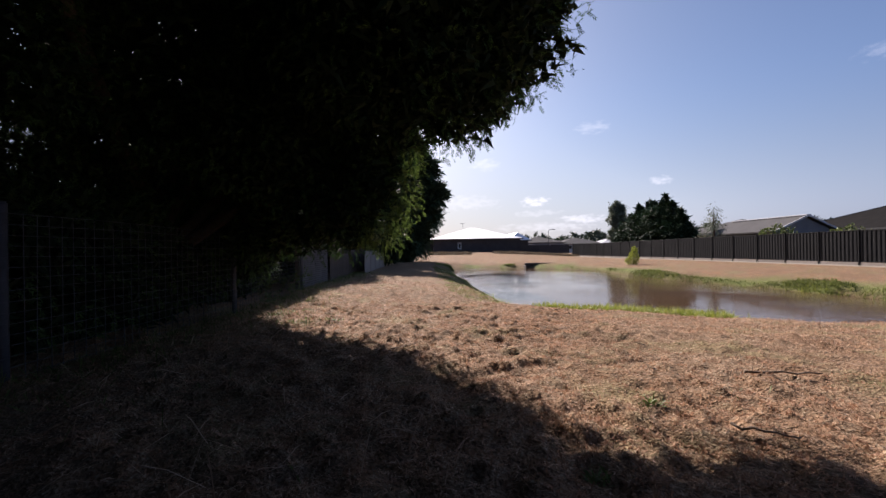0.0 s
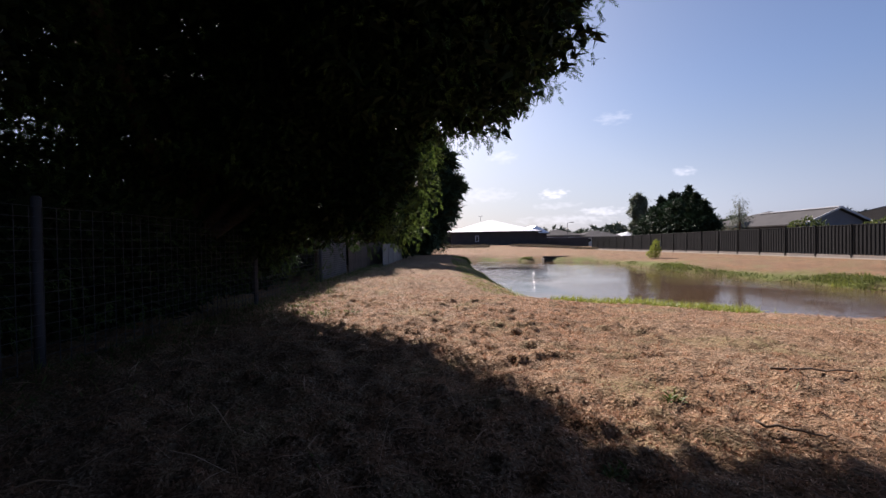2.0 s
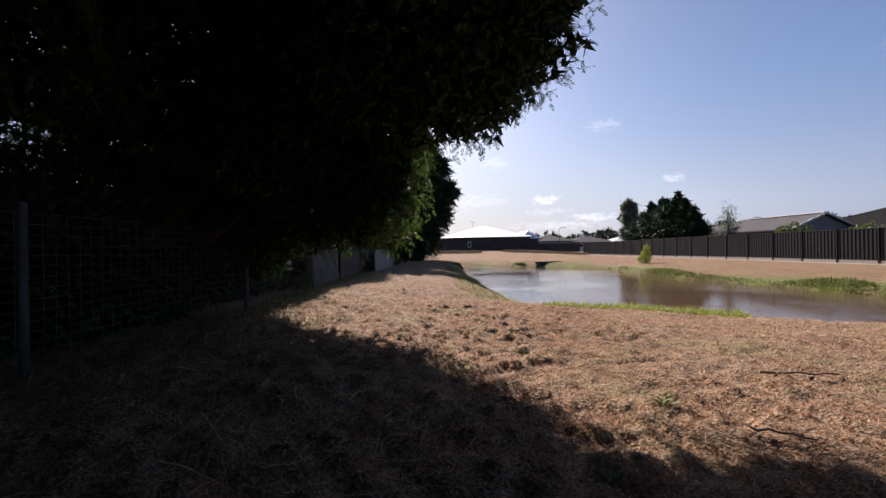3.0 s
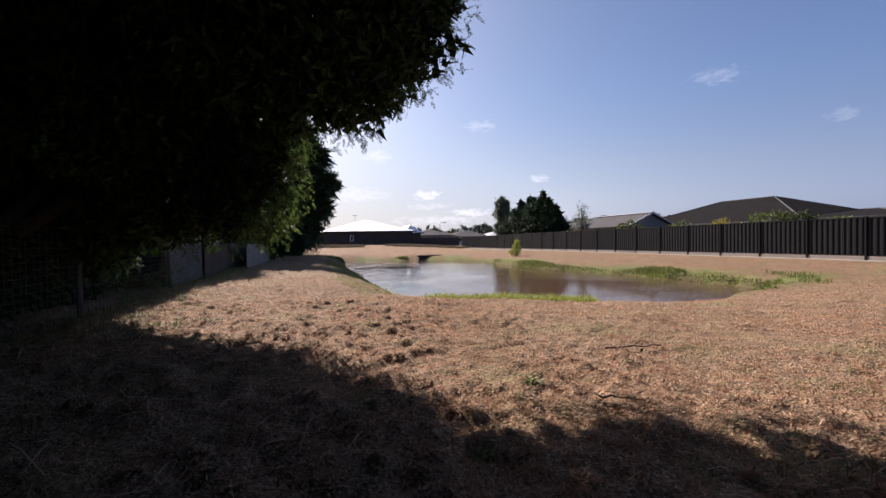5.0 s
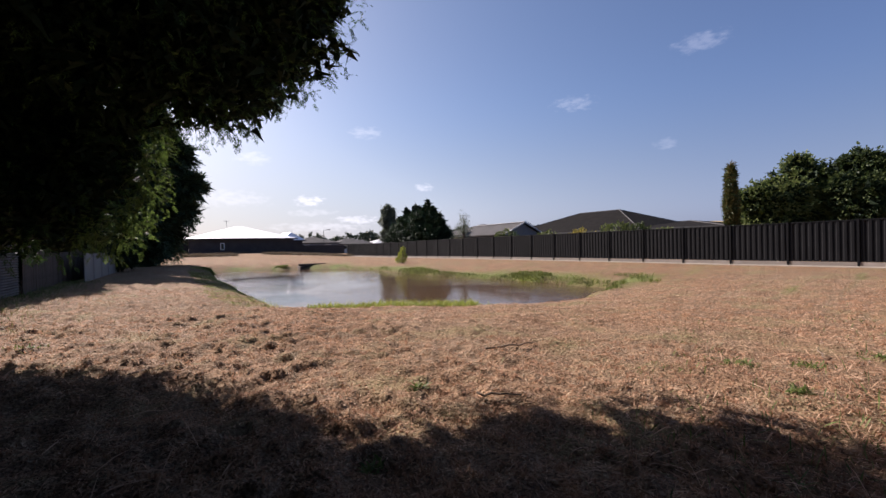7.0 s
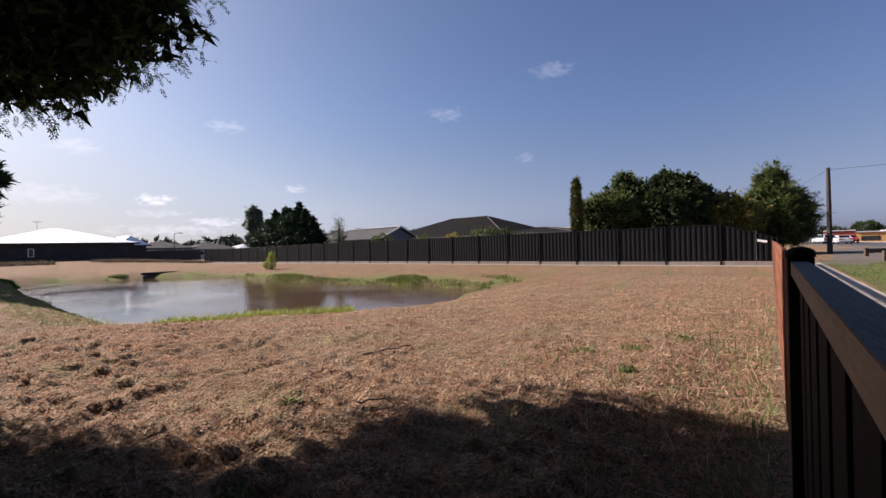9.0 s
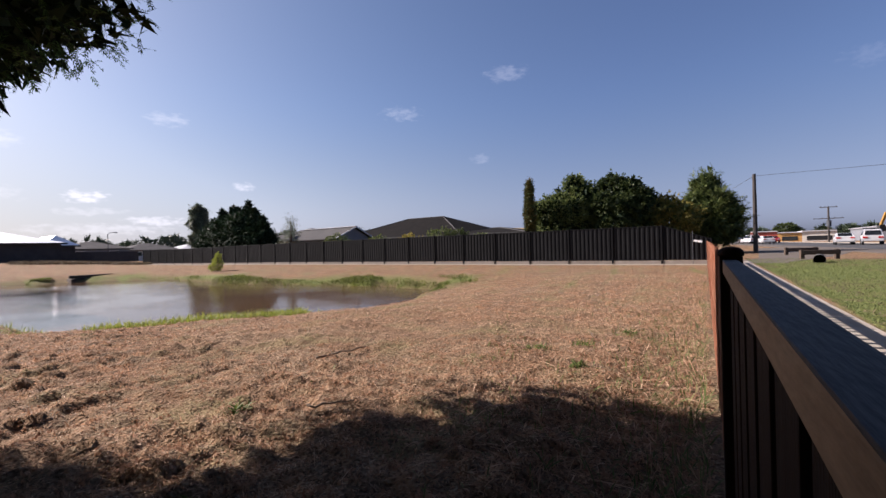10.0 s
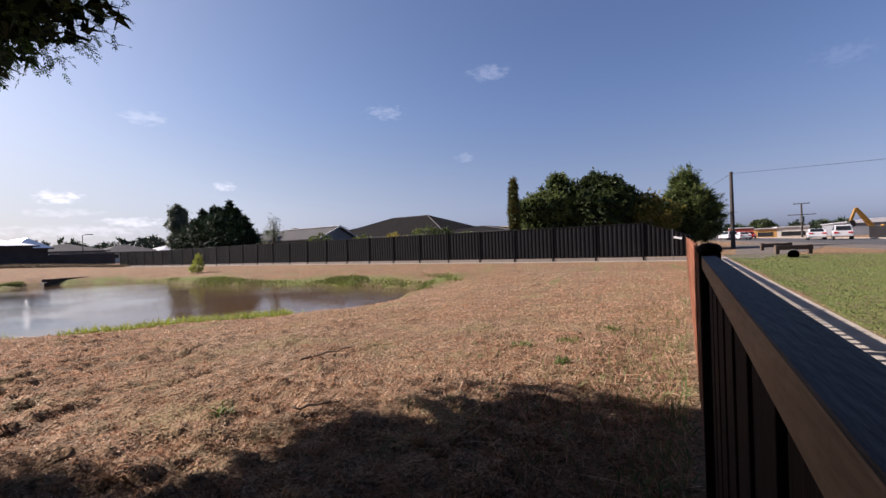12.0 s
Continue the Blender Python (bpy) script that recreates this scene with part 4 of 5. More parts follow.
tree("gum_tree", (27.4, 58.5, -0.1), [(27.2, 58.5, 6.5, 1.0, 1.0, 1.2), (26.7, 58.0, 5.2, 0.9, 1.0, 1.1), (27.9, 58.8, 4.4, 1.1, 1.1, 1.4), (27.0, 58.6, 3.0, 1.0, 1.0, 1.2)], 5200, 0.30, "frond", LEAF_GUM, "slender grey-green gum tree", 22, 0.14, 0.6, LEAF_GUM, 2600, lump=0.25, lo=0.5)
tree("sapling", (26.2, 37.2, 0.0), [(26.2, 37.2, 4.3, 0.55, 0.6, 0.9), (25.8, 36.6, 3.4, 0.8, 0.9, 0.8), (26.6, 37.9, 3.0, 0.9, 1.0, 0.8), (26.2, 38.0, 2.2, 1.0, 1.1, 0.6)], 900, 0.24, "frond", LEAF_GUM, "thin sparse sapling with open wispy twigs", 23, 0.06, 0.5, lump=0.3, lo=0.3, n_limbs=16)
tree("pencil_cypress", (35.0, 15.0, 0.0), [(35.0, 15.0, 1.8, 0.40, 0.42, 1.8), (35.0, 15.0, 3.8, 0.38, 0.40, 1.6), (35.0, 15.0, 5.4, 0.26, 0.28, 1.5)], 3800, 0.26, "frond", LEAF_CYPRESS, "narrow golden-brown pencil cypress", 24, 0.12, -0.9, LEAF_DARK, 2500, 0.08)
tree("broadleaf_tree", (38.6, 12.4, 0.0), [(38.4, 14.4, 3.2, 1.7, 1.6, 2.2), (38.4, 13.2, 4.6, 1.3, 1.2, 1.3), (38.6, 12.1, 6.2, 1.0, 0.9, 1.1), (38.6, 11.5, 5.2, 1.3, 1.1, 1.3), (38.4, 12.6, 2.8, 2.1, 2.6, 2.2), (37.2, 12.9, 4.0, 1.1, 1.1, 1.2), (37.0, 11.6, 4.2, 0.9, 0.9, 1.0), (37.0, 14.3, 4.2, 0.9, 0.9, 0.9)], 8500, 0.33, "broad", LEAF_OLIVE, "dense olive green broadleaf tree behind the steel fence", 25, 0.2, 0.3, LEAF_SHADED, 5000, 0.22, fill_size=0.5)
tree("broadleaf_tree", (39.2, 8.6, 0.0), [(39.0, 10.0, 5.0, 1.2, 1.2, 1.4), (39.2, 8.9, 5.9, 1.1, 1.0, 1.1), (39.2, 7.6, 5.3, 1.2, 1.1, 1.3), (39.0, 8.6, 3.0, 2.1, 2.8, 2.3), (39.4, 6.5, 4.4, 1.1, 1.0, 1.2), (37.6, 9.4, 4.2, 1.0, 1.0, 1.2), (37.8, 7.8, 3.9, 1.0, 1.0, 1.1)], 8500, 0.33, "broad", LEAF_DARK, "dark dense broadleaf tree behind the steel fence", 26, 0.2, 0.3, LEAF_SHADED, 5000, 0.22, fill_size=0.5)
tree("golden_tree", (40.5, 4.9, 0.0), [(40.3, 5.2, 3.5, 1.5, 1.5, 1.4), (40.5, 4.0, 3.0, 1.4, 1.4, 1.4), (40.6, 4.8, 1.9, 1.7, 1.8, 1.4)], 4500, 0.3, "broad", LEAF_YELLOW, "yellow and green leaved tree beside darker trees", 27, 0.14, 0.3, LEAF_OLIVE, 1500, 0.2)
GT = [(44.0, 2.2, 5.2, 1.2, 1.2, 1.9), (44.0, 2.0, 3.8, 2.1, 2.0, 1.9), (44.0, 1.7, 2.5, 2.3, 2.3, 1.7), (44.0, 1.0, 3.3, 1.6, 1.4, 1.4), (44.2, 3.0, 3.0, 1.8, 1.7, 1.8)]
tree("feathery_tree", (44.0, 1.6, 0.0), GT, 9000, 0.42, "frond", LEAF_OLIVE, "tall green feathery tree at the street corner", 28, 0.2, -0.3, LEAF_DARK, 5500, 0.2, fill_size=0.55)
# low garden bushes that peep over the fence
for i, (x, y, z, r, lf) in enumerate(((29.5, 20.9, 1.9, 0.95, LEAF_OLIVE), (29.5, 19.2, 1.8, 0.85, LEAF_DARK), (29.2, 24.0, 1.65, 0.8, LEAF_YELLOW), (28.6, 27.2, 1.5, 0.9, LEAF_OLIVE), (28.0, 32.5, 1.9, 0.9, LEAF_OLIVE), (30.5, 17.4, 1.5, 0.7, LEAF_OLIVE))):
    tree("garden_bush", (x, y, 0.0), [(x, y, z, r, r * 1.2, r * 0.8), (x + 0.3, y - 0.6, z - 0.6, r, r, r), (x, y + 0.5, z - 0.7, r, r, r * 0.9)], 1100, 0.27, "broad", lf, "rounded garden bush behind the steel fence", 40 + i, 0.05, 0.1, category="bush", group="garden bushes", lump=0.2)
# small bright bush on the bank
bz = float(height(16.2, 32.2))
tree("bank_shrub", (16.2, 32.2, bz), [(16.2, 32.2, bz + 0.5, 0.32, 0.32, 0.45), (16.25, 32.2, bz + 0.95, 0.2, 0.2, 0.45), (15.95, 32.3, bz + 0.3, 0.35, 0.3, 0.25)], 700, 0.15, "broad", BLADE_GREEN, "small bright green shrub on the dry pond bank", 50, 0.03, -0.2, category="shrub", lo=0.4)

# ---------------------------------------------------------------- houses


def hip_roof(bm, x0, x1, y0, y1, z0, z1, thick=0.18):
    """A hipped roof, closed below, with a fascia."""
    w, d = x1 - x0, y1 - y0
    h = min(w, d) / 2
    if w >= d:
        r0, r1 = (x0 + h, y0 + h), (x1 - h, y0 + h)
    else:
        r0, r1 = (x0 + h, y0 + h), (x0 + h, y1 - h)
    low = [bm.verts.new((x, y, z0 - thick)) for x, y in ((x0, y0), (x1, y0), (x1, y1), (x0, y1))]
    eave = [bm.verts.new((x, y, z0)) for x, y in ((x0, y0), (x1, y0), (x1, y1), (x0, y1))]
    a, b = bm.verts.new((*r0, z1)), bm.verts.new((r1[0] + 1e-3, r1[1] + 1e-3, z1))
    bm.faces.new(low[::-1])
    for i in range(4):
        j = (i + 1) % 4
        bm.faces.new((low[i], low[j], eave[j], eave[i]))
    if w >= d:
        bm.faces.new((eave[0], eave[1], b, a))
        bm.faces.new((eave[1], eave[2], b))
        bm.faces.new((eave[2], eave[3], a, b))
        bm.faces.new((eave[3], eave[0], a))
    else:
        bm.faces.new((eave[0], eave[1], a))
        bm.faces.new((eave[1], eave[2], b, a))
        bm.faces.new((eave[2], eave[3], b))
        bm.faces.new((eave[3], eave[0], a, b))


def house(label, wings, wall, roof, z, windows=(), caps=None):
    """wings: x0, x1, y0, y1, eave, ridge; roof oversails by 0.5. windows: x0, x1, z0, z1 on the face y."""
    ob = thing("house", pose(0, 0, 0), label, "house", "houses")
    for x0, x1, y0, y1, eave, ridge in wings:
        bm = bmesh.new()
        bm_box(bm, x0, y0, z - 0.6, x1, y1, z + eave - 0.1)
        part("wall", bm, wall, ob)
        bm = bmesh.new()
        hip_roof(bm, x0 - 0.5, x1 + 0.5, y0 - 0.5, y1 + 0.5, z + eave, z + ridge)
        r = part("roof", bm, roof, ob, "pitched hip roof")
        if caps:
            w, d = x1 - x0 + 1, y1 - y0 + 1
            h = min(w, d) / 2
            ends = ((x0 - 0.5 + h, y0 - 0.5 + h), (x1 + 0.5 - h, y0 - 0.5 + h)) if w >= d else ((x0 - 0.5 + h, y0 - 0.5 + h), (x0 - 0.5 + h, y1 + 0.5 - h))
            bm = bmesh.new()
            bm_tube(bm, [(*ends[0], z + ridge), (ends[1][0] + 0.01, ends[1][1] + 0.01, z + ridge)], [0.07, 0.07], 6)
            near, far = (ends[0], ends[1]) if w >= d else (ends[0], ends[0])
            for cx, cy, e in ((x0 - 0.5, y0 - 0.5, near), (x1 + 0.5, y0 - 0.5, far), (x0 - 0.5, y1 + 0.5, ends[0] if w >= d else ends[1]), (x1 + 0.5, y1 + 0.5, ends[1])):
                bm_tube(bm, [(cx, cy, z + eave), (*e, z + ridge)], [0.06, 0.06], 6)
            part("ridge_cap", bm, caps, r, "mortared ridge tiles")
        bm = bmesh.new()
        bm_box(bm, x0 - 0.58, y0 - 0.58, z + eave - 0.2, x1 + 0.58, y0 - 0.5, z + eave + 0.02)
        bm_box(bm, x0 - 0.58, y0 - 0.5, z + eave - 0.2, x0 - 0.5, y1 + 0.5, z + eave + 0.02)
        part("gutter", bm, GUTTER, ob)
    for x0, x1, z0, z1, y in windows:
        bm = bmesh.new()
        bm_box(bm, x0, y - 0.06, z + z0, x1, y - 0.01, z + z1)
        w = part("window", bm, TRIM_WHITE, ob, "framed window")
        bm = bmesh.new()
        bm_box(bm, x0 + 0.08, y - 0.075, z + z0 + 0.08, x1 - 0.08, y - 0.062, z + z1 - 0.08)
        part("pane", bm, GLASS, w)
    return ob


house("long dark brick house with a white steel roof", [(1.4, 17.6, 78, 93, 2.55, 4.95), (-13, 2.5, 82, 94, 2.55, 4.7), (17.0, 20.6, 84, 96, 2.3, 3.9)], WALL_DARK, ROOF_WHITE, 0.75, [(5.9, 6.5, 0.7, 1.8, 78)])
# TV aerial on the white roof
aerial = thing("roof_aerial", pose(7.4, 84, 5.55), "thin metal television aerial on a roof", "aerial")
bm = bmesh.new()
bm_tube(bm, [(0, 0, 0), (0, 0, 1.1)], [0.03, 0.02], 5)
part("mast", bm, GALV, aerial)
for k in range(4):
    bm = bmesh.new()
    bm_tube(bm, [(-0.5 + 0.06 * k, 0.12 * k, 1.0), (0.5 - 0.06 * k, 0.12 * k, 1.0)], [0.02, 0.02], 4)
    part("element", bm, GALV, aerial)
house("low brick house with a dark tiled hip roof", [(33.5, 45.0, 21.6, 38.2, 2.35, 4.65), (34.6, 43.0, 15.6, 25.0, 2.35, 3.0)], WALL_CREAM, ROOF_TILE, 0.0, caps=ROOF_GREY)
house("house with a grey roof beyond the steel fence", [(33.0, 43.0, 44.0, 54.0, 2.7, 4.4)], WALL_CREAM, ROOF_GREY, 0.0)
far_r = random.Random(17)
for i, (x, y, w, roof, wall) in enumerate(((27, 118, 12, ROOF_GREY, WALL_GREY), (40, 124, 13, ROOF_GREY, WALL_CREAM), (34, 138, 14, ROOF_LIGHT, WALL_CREAM), (52, 122, 12, ROOF_LIGHT, WALL_GREY), (47, 142, 14, ROOF_GREY, WALL_CREAM), (60, 140, 13, ROOF_GREY, WALL_GREY), (22, 146, 14, ROOF_LIGHT, WALL_CREAM))):
    house("distant suburban house with a metal hip roof", [(x, x + w, y, y + 11, 2.5, 4.3)], wall, roof, 0.1 if x > 30 else 0.5, [(x + 2, x + 3.6, 0.9, 2.0, y), (x + w - 4, x + w - 2.2, 0.9, 2.0, y)])
# shed with a single-pitch roof and a pale edge
shed = thing("shed", pose(28.5, 36.2, 0.3), "dark garden shed with a low grey metal roof", "shed")
bm = bmesh.new()
bm_box(bm, 0, -3.2, -0.6, 4.4, 4.4, 2.0)
part("wall", bm, WALL_GREY, shed)
bm = bmesh.new()
bm_poly(bm, [(-0.4, 2.05), (2.4, 3.3), (5.0, 2.1), (5.0, 2.0), (2.4, 3.2), (-0.4, 1.95)], -3.5, 4.7)
part("roof", bm, ROOF_GREY, shed)
for y in (-3.2, 4.3):
    bm = bmesh.new()
    bm_poly(bm, [(0.0, 2.0), (4.4, 2.0), (4.4, 2.2), (2.4, 3.16), (0.0, 2.12)], y, y + 0.1)
    part("gable", bm, WALL_GREY, shed)
bm = bmesh.new()
bm_box(bm, 2.2, -3.55, 3.28, 2.6, 4.75, 3.36, 0.02)
part("ridge_cap", bm, ROOF_LIGHT, shed, "pale ridge capping")
bm = bmesh.new()
bm_poly(bm, [(-0.45, 1.93), (2.4, 3.2), (5.05, 1.98), (5.05, 2.12), (2.4, 3.34), (-0.45, 2.07)], -3.58, -3.505)
part("barge_board", bm, ROOF_LIGHT, shed, "pale barge board")
# dark side fence of the white-roofed house
bm = bmesh.new()
bm_box(bm, 18.6, 87.0, 0.2, 30.0, 87.08, 2.0)
tagged(new("side_fence", mesh_of("side_fence", bm, WALL_DARK)), "plain dark boundary fence beside the house", "fence")

# street lamp beyond the pond
lamp = thing("street_lamp", pose(28.3, 96.0, 0.4), "pale steel street lamp with a short arm", "street lamp")
bm = bmesh.new()
bm_tube(bm, [(0, 0, -0.3), (0, 0, 4.9), (0.1, 0, 5.15), (0.9, 0, 5.25)], [0.09, 0.06, 0.05, 0.045], 7)
part("pole", bm, GALV, lamp)
bm = bmesh.new()
bm_box(bm, 0.8, -0.12, 5.16, 1.5, 0.12, 5.32, 0.04)
part("head", bm, GALV, lamp)

# outlet headwall in the far bank
outlet = thing("culvert_headwall", pose(10.8, 40.3, WATER_Z), "dark concrete culvert headwall at the water", "culvert")
bm = bmesh.new()
bm_box(bm, -1.3, 0, -0.3, 1.3, 0.25, 0.5, 0.03)
part("wall", bm, BROWN_BOARD, outlet)
for s in (-1, 1):
    bm = bmesh.new()
    bm_box(bm, s * 1.3 - 0.12, -0.9, -0.3, s * 1.3 + 0.12, 0.2, 0.28, 0.03)
    part("wing_wall", bm, BROWN_BOARD, outlet)

# ---------------------------------------------------------------- the street end


def road_y(x, off=0.0):
    return -11.5 + (x - 60) * 0.1375 + off


def strip(name, x0, x1, o0, o1, z, mat, label, cat):
    bm = bmesh.new()
    bm.faces.new([bm.verts.new((x, road_y(x, o), z)) for x, o in ((x0, o0), (x1, o0), (x1, o1), (x0, o1))])
    got = bmesh.ops.extrude_face_region(bm, geom=bm.faces[:])["geom"]
    for e in got:
        if isinstance(e, bmesh.types.BMVert):
            e.co.z -= 0.15
    tagged(new(name, mesh_of(name, bm, mat)), label, cat, kind="structure")


strip("road", -40, 200, -5.5, 4.0, 0.035, ASPHALT, "grey asphalt street", "road")
strip("road_shoulder", -40, 200, 4.0, 7.2, 0.02, GRAVEL, "pale gravel road shoulder", "shoulder")
strip("far_kerb", -40, 200, -6.0, -5.5, 0.14, CONCRETE, "pale concrete kerb across the street", "kerb")
bm = bmesh.new()
bm.faces.new([bm.verts.new((x, y, 0.012)) for x, y in ((24.6, -1.9), (25.6, -2.0), (34, -5.0), (42, -6.9), (60, -4.2), (60, -2.0), (30, -1.0), (25.0, 0.8))])
for e in bmesh.ops.extrude_face_region(bm, geom=bm.faces[:])["geom"]:
    if isinstance(e, bmesh.types.BMVert):
        e.co.z -= 0.15
tagged(new("dirt_track", mesh_of("dirt_track", bm, GRAVEL)), "trodden pale dirt crossing by the street", "track", kind="structure")


def barrier(x, y, yaw, length):
    ob = thing("timber_barrier", pose(x, y, 0, 0, 0, yaw), "low weathered timber barrier rail on short posts", "barrier", "timber barriers")
    for s in (-0.44, 0.44):
        bm = bmesh.new()
        bm_box(bm, s * length - 0.09, -0.09, -0.2, s * length + 0.09, 0.09, 0.5, 0.015)
        part("post", bm, BROWN_BOARD, ob)
    bm = bmesh.new()
    bm_box(bm, -length / 2, -0.14, 0.24, length / 2, -0.09, 0.47, 0.015)
    part("rail", bm, BROWN_BOARD, ob)


barrier(35.8, -3.4, -68, 1.85)
barrier(29.1, -3.5, -72, 1.7)
pipe = thing("drain_pipe", pose(24.9, -3.0, 0.14, 0, 0, -7), "dark concrete drain pipe end half sunk in the verge", "pipe")
bm = bmesh.new()
for r in (0.23, 0.215):
    a = [(bm.verts.new((0, math.cos(k * math.tau / 16) * r, math.sin(k * math.tau / 16) * r)), bm.verts.new((1.1, math.cos(k * math.tau / 16) * r, math.sin(k * math.tau / 16) * r))) for k in range(16)]
    for k in range(16):
        bm.faces.new((a[k][0], a[(k + 1) % 16][0], a[(k + 1) % 16][1], a[k][1]))
part("barrel", bm, DARK_CONCRETE, pipe)
# dark disc added near the far end so that the bore looks shaded
bm = bmesh.new()
bm_tube(bm, [(0.9, 0, 0), (1.0, 0, 0)], [0.214, 0.214], 16)
part("bore_shade_disc", bm, RUBBER, pipe, "dark disc standing for the shade in the bore")


def power_pole(x, y, h, label, arms, transformer=False):
    ob = thing("power_pole", pose(x, y, 0), label, "power pole", "power poles")
    bm = bmesh.new()
    bm_tube(bm, [(0, 0, -0.4), (0, 0, h * 0.5), (0, 0, h)], [0.17, 0.15, 0.12], 9)
    part("pole", bm, POLE_WOOD, ob)
    for z, w in arms:
        bm = bmesh.new()
        bm_box(bm, -0.06, -w, z - 0.06, 0.06, w, z + 0.06)
        arm = part("crossarm", bm, POLE_WOOD, ob)
        for s in (-0.9, -0.4, 0.4, 0.9):
            bm = bmesh.new()
            bm_tube(bm, [(0, s * w, z + 0.05), (0, s * w, z + 0.22)], [0.04, 0.03], 6)
            part("insulator", bm, GALV, arm)
    if transformer:
        bm = bmesh.new()
        bm_tube(bm, [(-0.35, 0, h * 0.45), (-0.35, 0, h * 0.62)], [0.32, 0.32], 10)
        part("transformer", bm, GALV, ob, "grey transformer drum")
    return ob


power_pole(42.3, -1.25, 6.35, "dark timber power pole by the street corner", ())
power_pole(95.0, -12.7, 6.1, "timber power pole with crossarms and a transformer", ((6.0, 1.1), (4.1, 1.9)), True)
cable = bmesh.new()
for (ax, ay, az), (bx, by, bz2) in (((42.3, -1.25, 6.2), (33.0, -40.0, 6.2)), ((42.3, -1.25, 6.2), (70.0, 6.0, 6.0))):
    pts = [(ax + (bx - ax) * s, ay + (by - ay) * s, az + (bz2 - az) * s - 0.5 * math.sin(math.pi * s)) for s in np.linspace(0, 1, 14)]
    bm_tube(cable, pts, [0.013] * 14, 5)
tagged(new("power_cable", mesh_of("power_cable", cable, GUTTER)), "thin black power cable strung from a pole", "cable")


def car(x, y, yaw, paint, label, kind="sedan"):
    ob = thing("car", pose(x, y, 0.035, 0, 0, yaw), label, "car", "cars on the street")
    top, L = (1.45, 4.7) if kind == "sedan" else (1.78, 4.7)
    if kind == "sedan":
        side = [(-2.35, 0.45), (-2.3, 0.95), (-1.6, 1.02), (-0.9, 1.42), (0.5, 1.45), (1.25, 1.0), (2.15, 0.85), (2.35, 0.6), (2.3, 0.3), (-2.25, 0.3)]
        glass = [(-1.45, 1.03), (-0.85, 1.36), (0.45, 1.39), (1.05, 1.02)]
    else:
        side = [(-2.3, 0.5), (-2.3, 1.05), (-2.05, 1.72), (-0.2, 1.78), (0.45, 1.72), (1.1, 1.12), (2.15, 1.02), (2.35, 0.7), (2.3, 0.4), (-2.25, 0.4)]
        glass = [(-2.0, 1.14), (-1.9, 1.64), (0.4, 1.66), (0.95, 1.14)]
    bm = bmesh.new()
    bm_poly(bm, side, -0.88, 0.88)
    for v in bm.verts:
        if v.co.z > 1.1:
            v.co.y *= 0.80
    bmesh.ops.bevel(bm, geom=bm.edges[:], offset=0.05, segments=2, affect="EDGES")
    body = part("body", bm, paint, ob, smooth=False)
    bm = bmesh.new()
    bm_poly(bm, glass, -0.885, 0.885)
    for v in bm.verts:
        if v.co.z > 1.25:
            v.co.y *= 0.81
    part("side_window", bm, GLASS, ob, "dark side glass")
    rear = [(-2.312, 1.12), (-2.13, 1.62)] if kind != "sedan" else [(-1.62, 1.04), (-0.97, 1.405)]
    front = [(0.52, 1.70), (1.10, 1.17)] if kind != "sedan" else [(0.56, 1.44), (1.22, 1.05)]
    for (ax, az), (bx, bz3) in (rear, front):
        bm = bmesh.new()
        off = -0.012 if ax < 0 else 0.012
        q = [bm.verts.new(c) for c in ((ax + off, -0.66, az + 0.012), (ax + off, 0.66, az + 0.012), (bx + off, 0.6, bz3 + 0.012), (bx + off, -0.6, bz3 + 0.012))]
        bm.faces.new(q)
        bmesh.ops.solidify(bm, geom=bm.faces[:], thickness=0.01)
        part("windscreen", bm, GLASS, ob, "dark screen glass")
    for wx in (-1.4, 1.42):
        for s in (-1, 1):
            bm = bmesh.new()
            bm_tube(bm, [(wx, s * 0.70, 0.33), (wx, s * 0.90, 0.33)], [0.33, 0.33], 14)
            t = part("tyre", bm, RUBBER, ob)
            bm = bmesh.new()
            bm_tube(bm, [(wx, s * 0.895, 0.33), (wx, s * 0.915, 0.33)], [0.21, 0.19], 10)
            part("rim", bm, RIM, t)
    for s in (-1, 1):
        bm = bmesh.new()
        bm_box(bm, -2.37, s * 0.62 - 0.2, 0.78, -2.29, s * 0.62 + 0.2, 0.93, 0.01)
        part("tail_lamp", bm, LAMP_RED, ob, "red tail lamp")
        bm = bmesh.new()
        bm_box(bm, 2.24, s * 0.62 - 0.2, 0.66, 2.345, s * 0.62 + 0.2, 0.80, 0.01)
        part("headlamp", bm, RIM, ob, "clear headlamp")
    return ob


car(72.0, -11.0, -5, CAR_WHITE, "white sedan on the street")
car(68.8, -12.9, -8, CAR_WHITE, "white four-wheel drive on the street", "suv")
car(112.0, road_y(112.0, -1.8), 188, CAR_RED, "red sedan further along the street")
car(97.0, road_y(97.0, 2.0), 8, CAR_WHITE, "white sedan far along the street")
car(104.0, road_y(104.0, 3.2), 20, CAR_WHITE, "white wagon far along the street", "suv")
car(112.0, road_y(112.0, 3.0), 8, CAR_DARK, "dark sedan far along the street")

# dark hoarding and an excavator behind it
hoard = thing("hoarding", pose(74, -16.4, 0.0), "dark shade-cloth site hoarding on posts", "fence")
for k in range(6):
    bm = bmesh.new()
    bm_box(bm, 0.0, -2.4 * k - 2.36, 0.0, 0.06, -2.4 * k, 1.55)
    part("panel", bm, WALL_DARK, hoard)
    bm = bmesh.new()
    bm_box(bm, 0.06, -2.4 * k - 2.42, 0.0, 0.14, -2.4 * k - 2.34, 1.7)
    part("post", bm, GALV, hoard)
digger = thing("excavator", pose(88, -22.4, 0, 0, 0, 104), "yellow excavator with a raised folded boom", "excavator")
bm = bmesh.new()
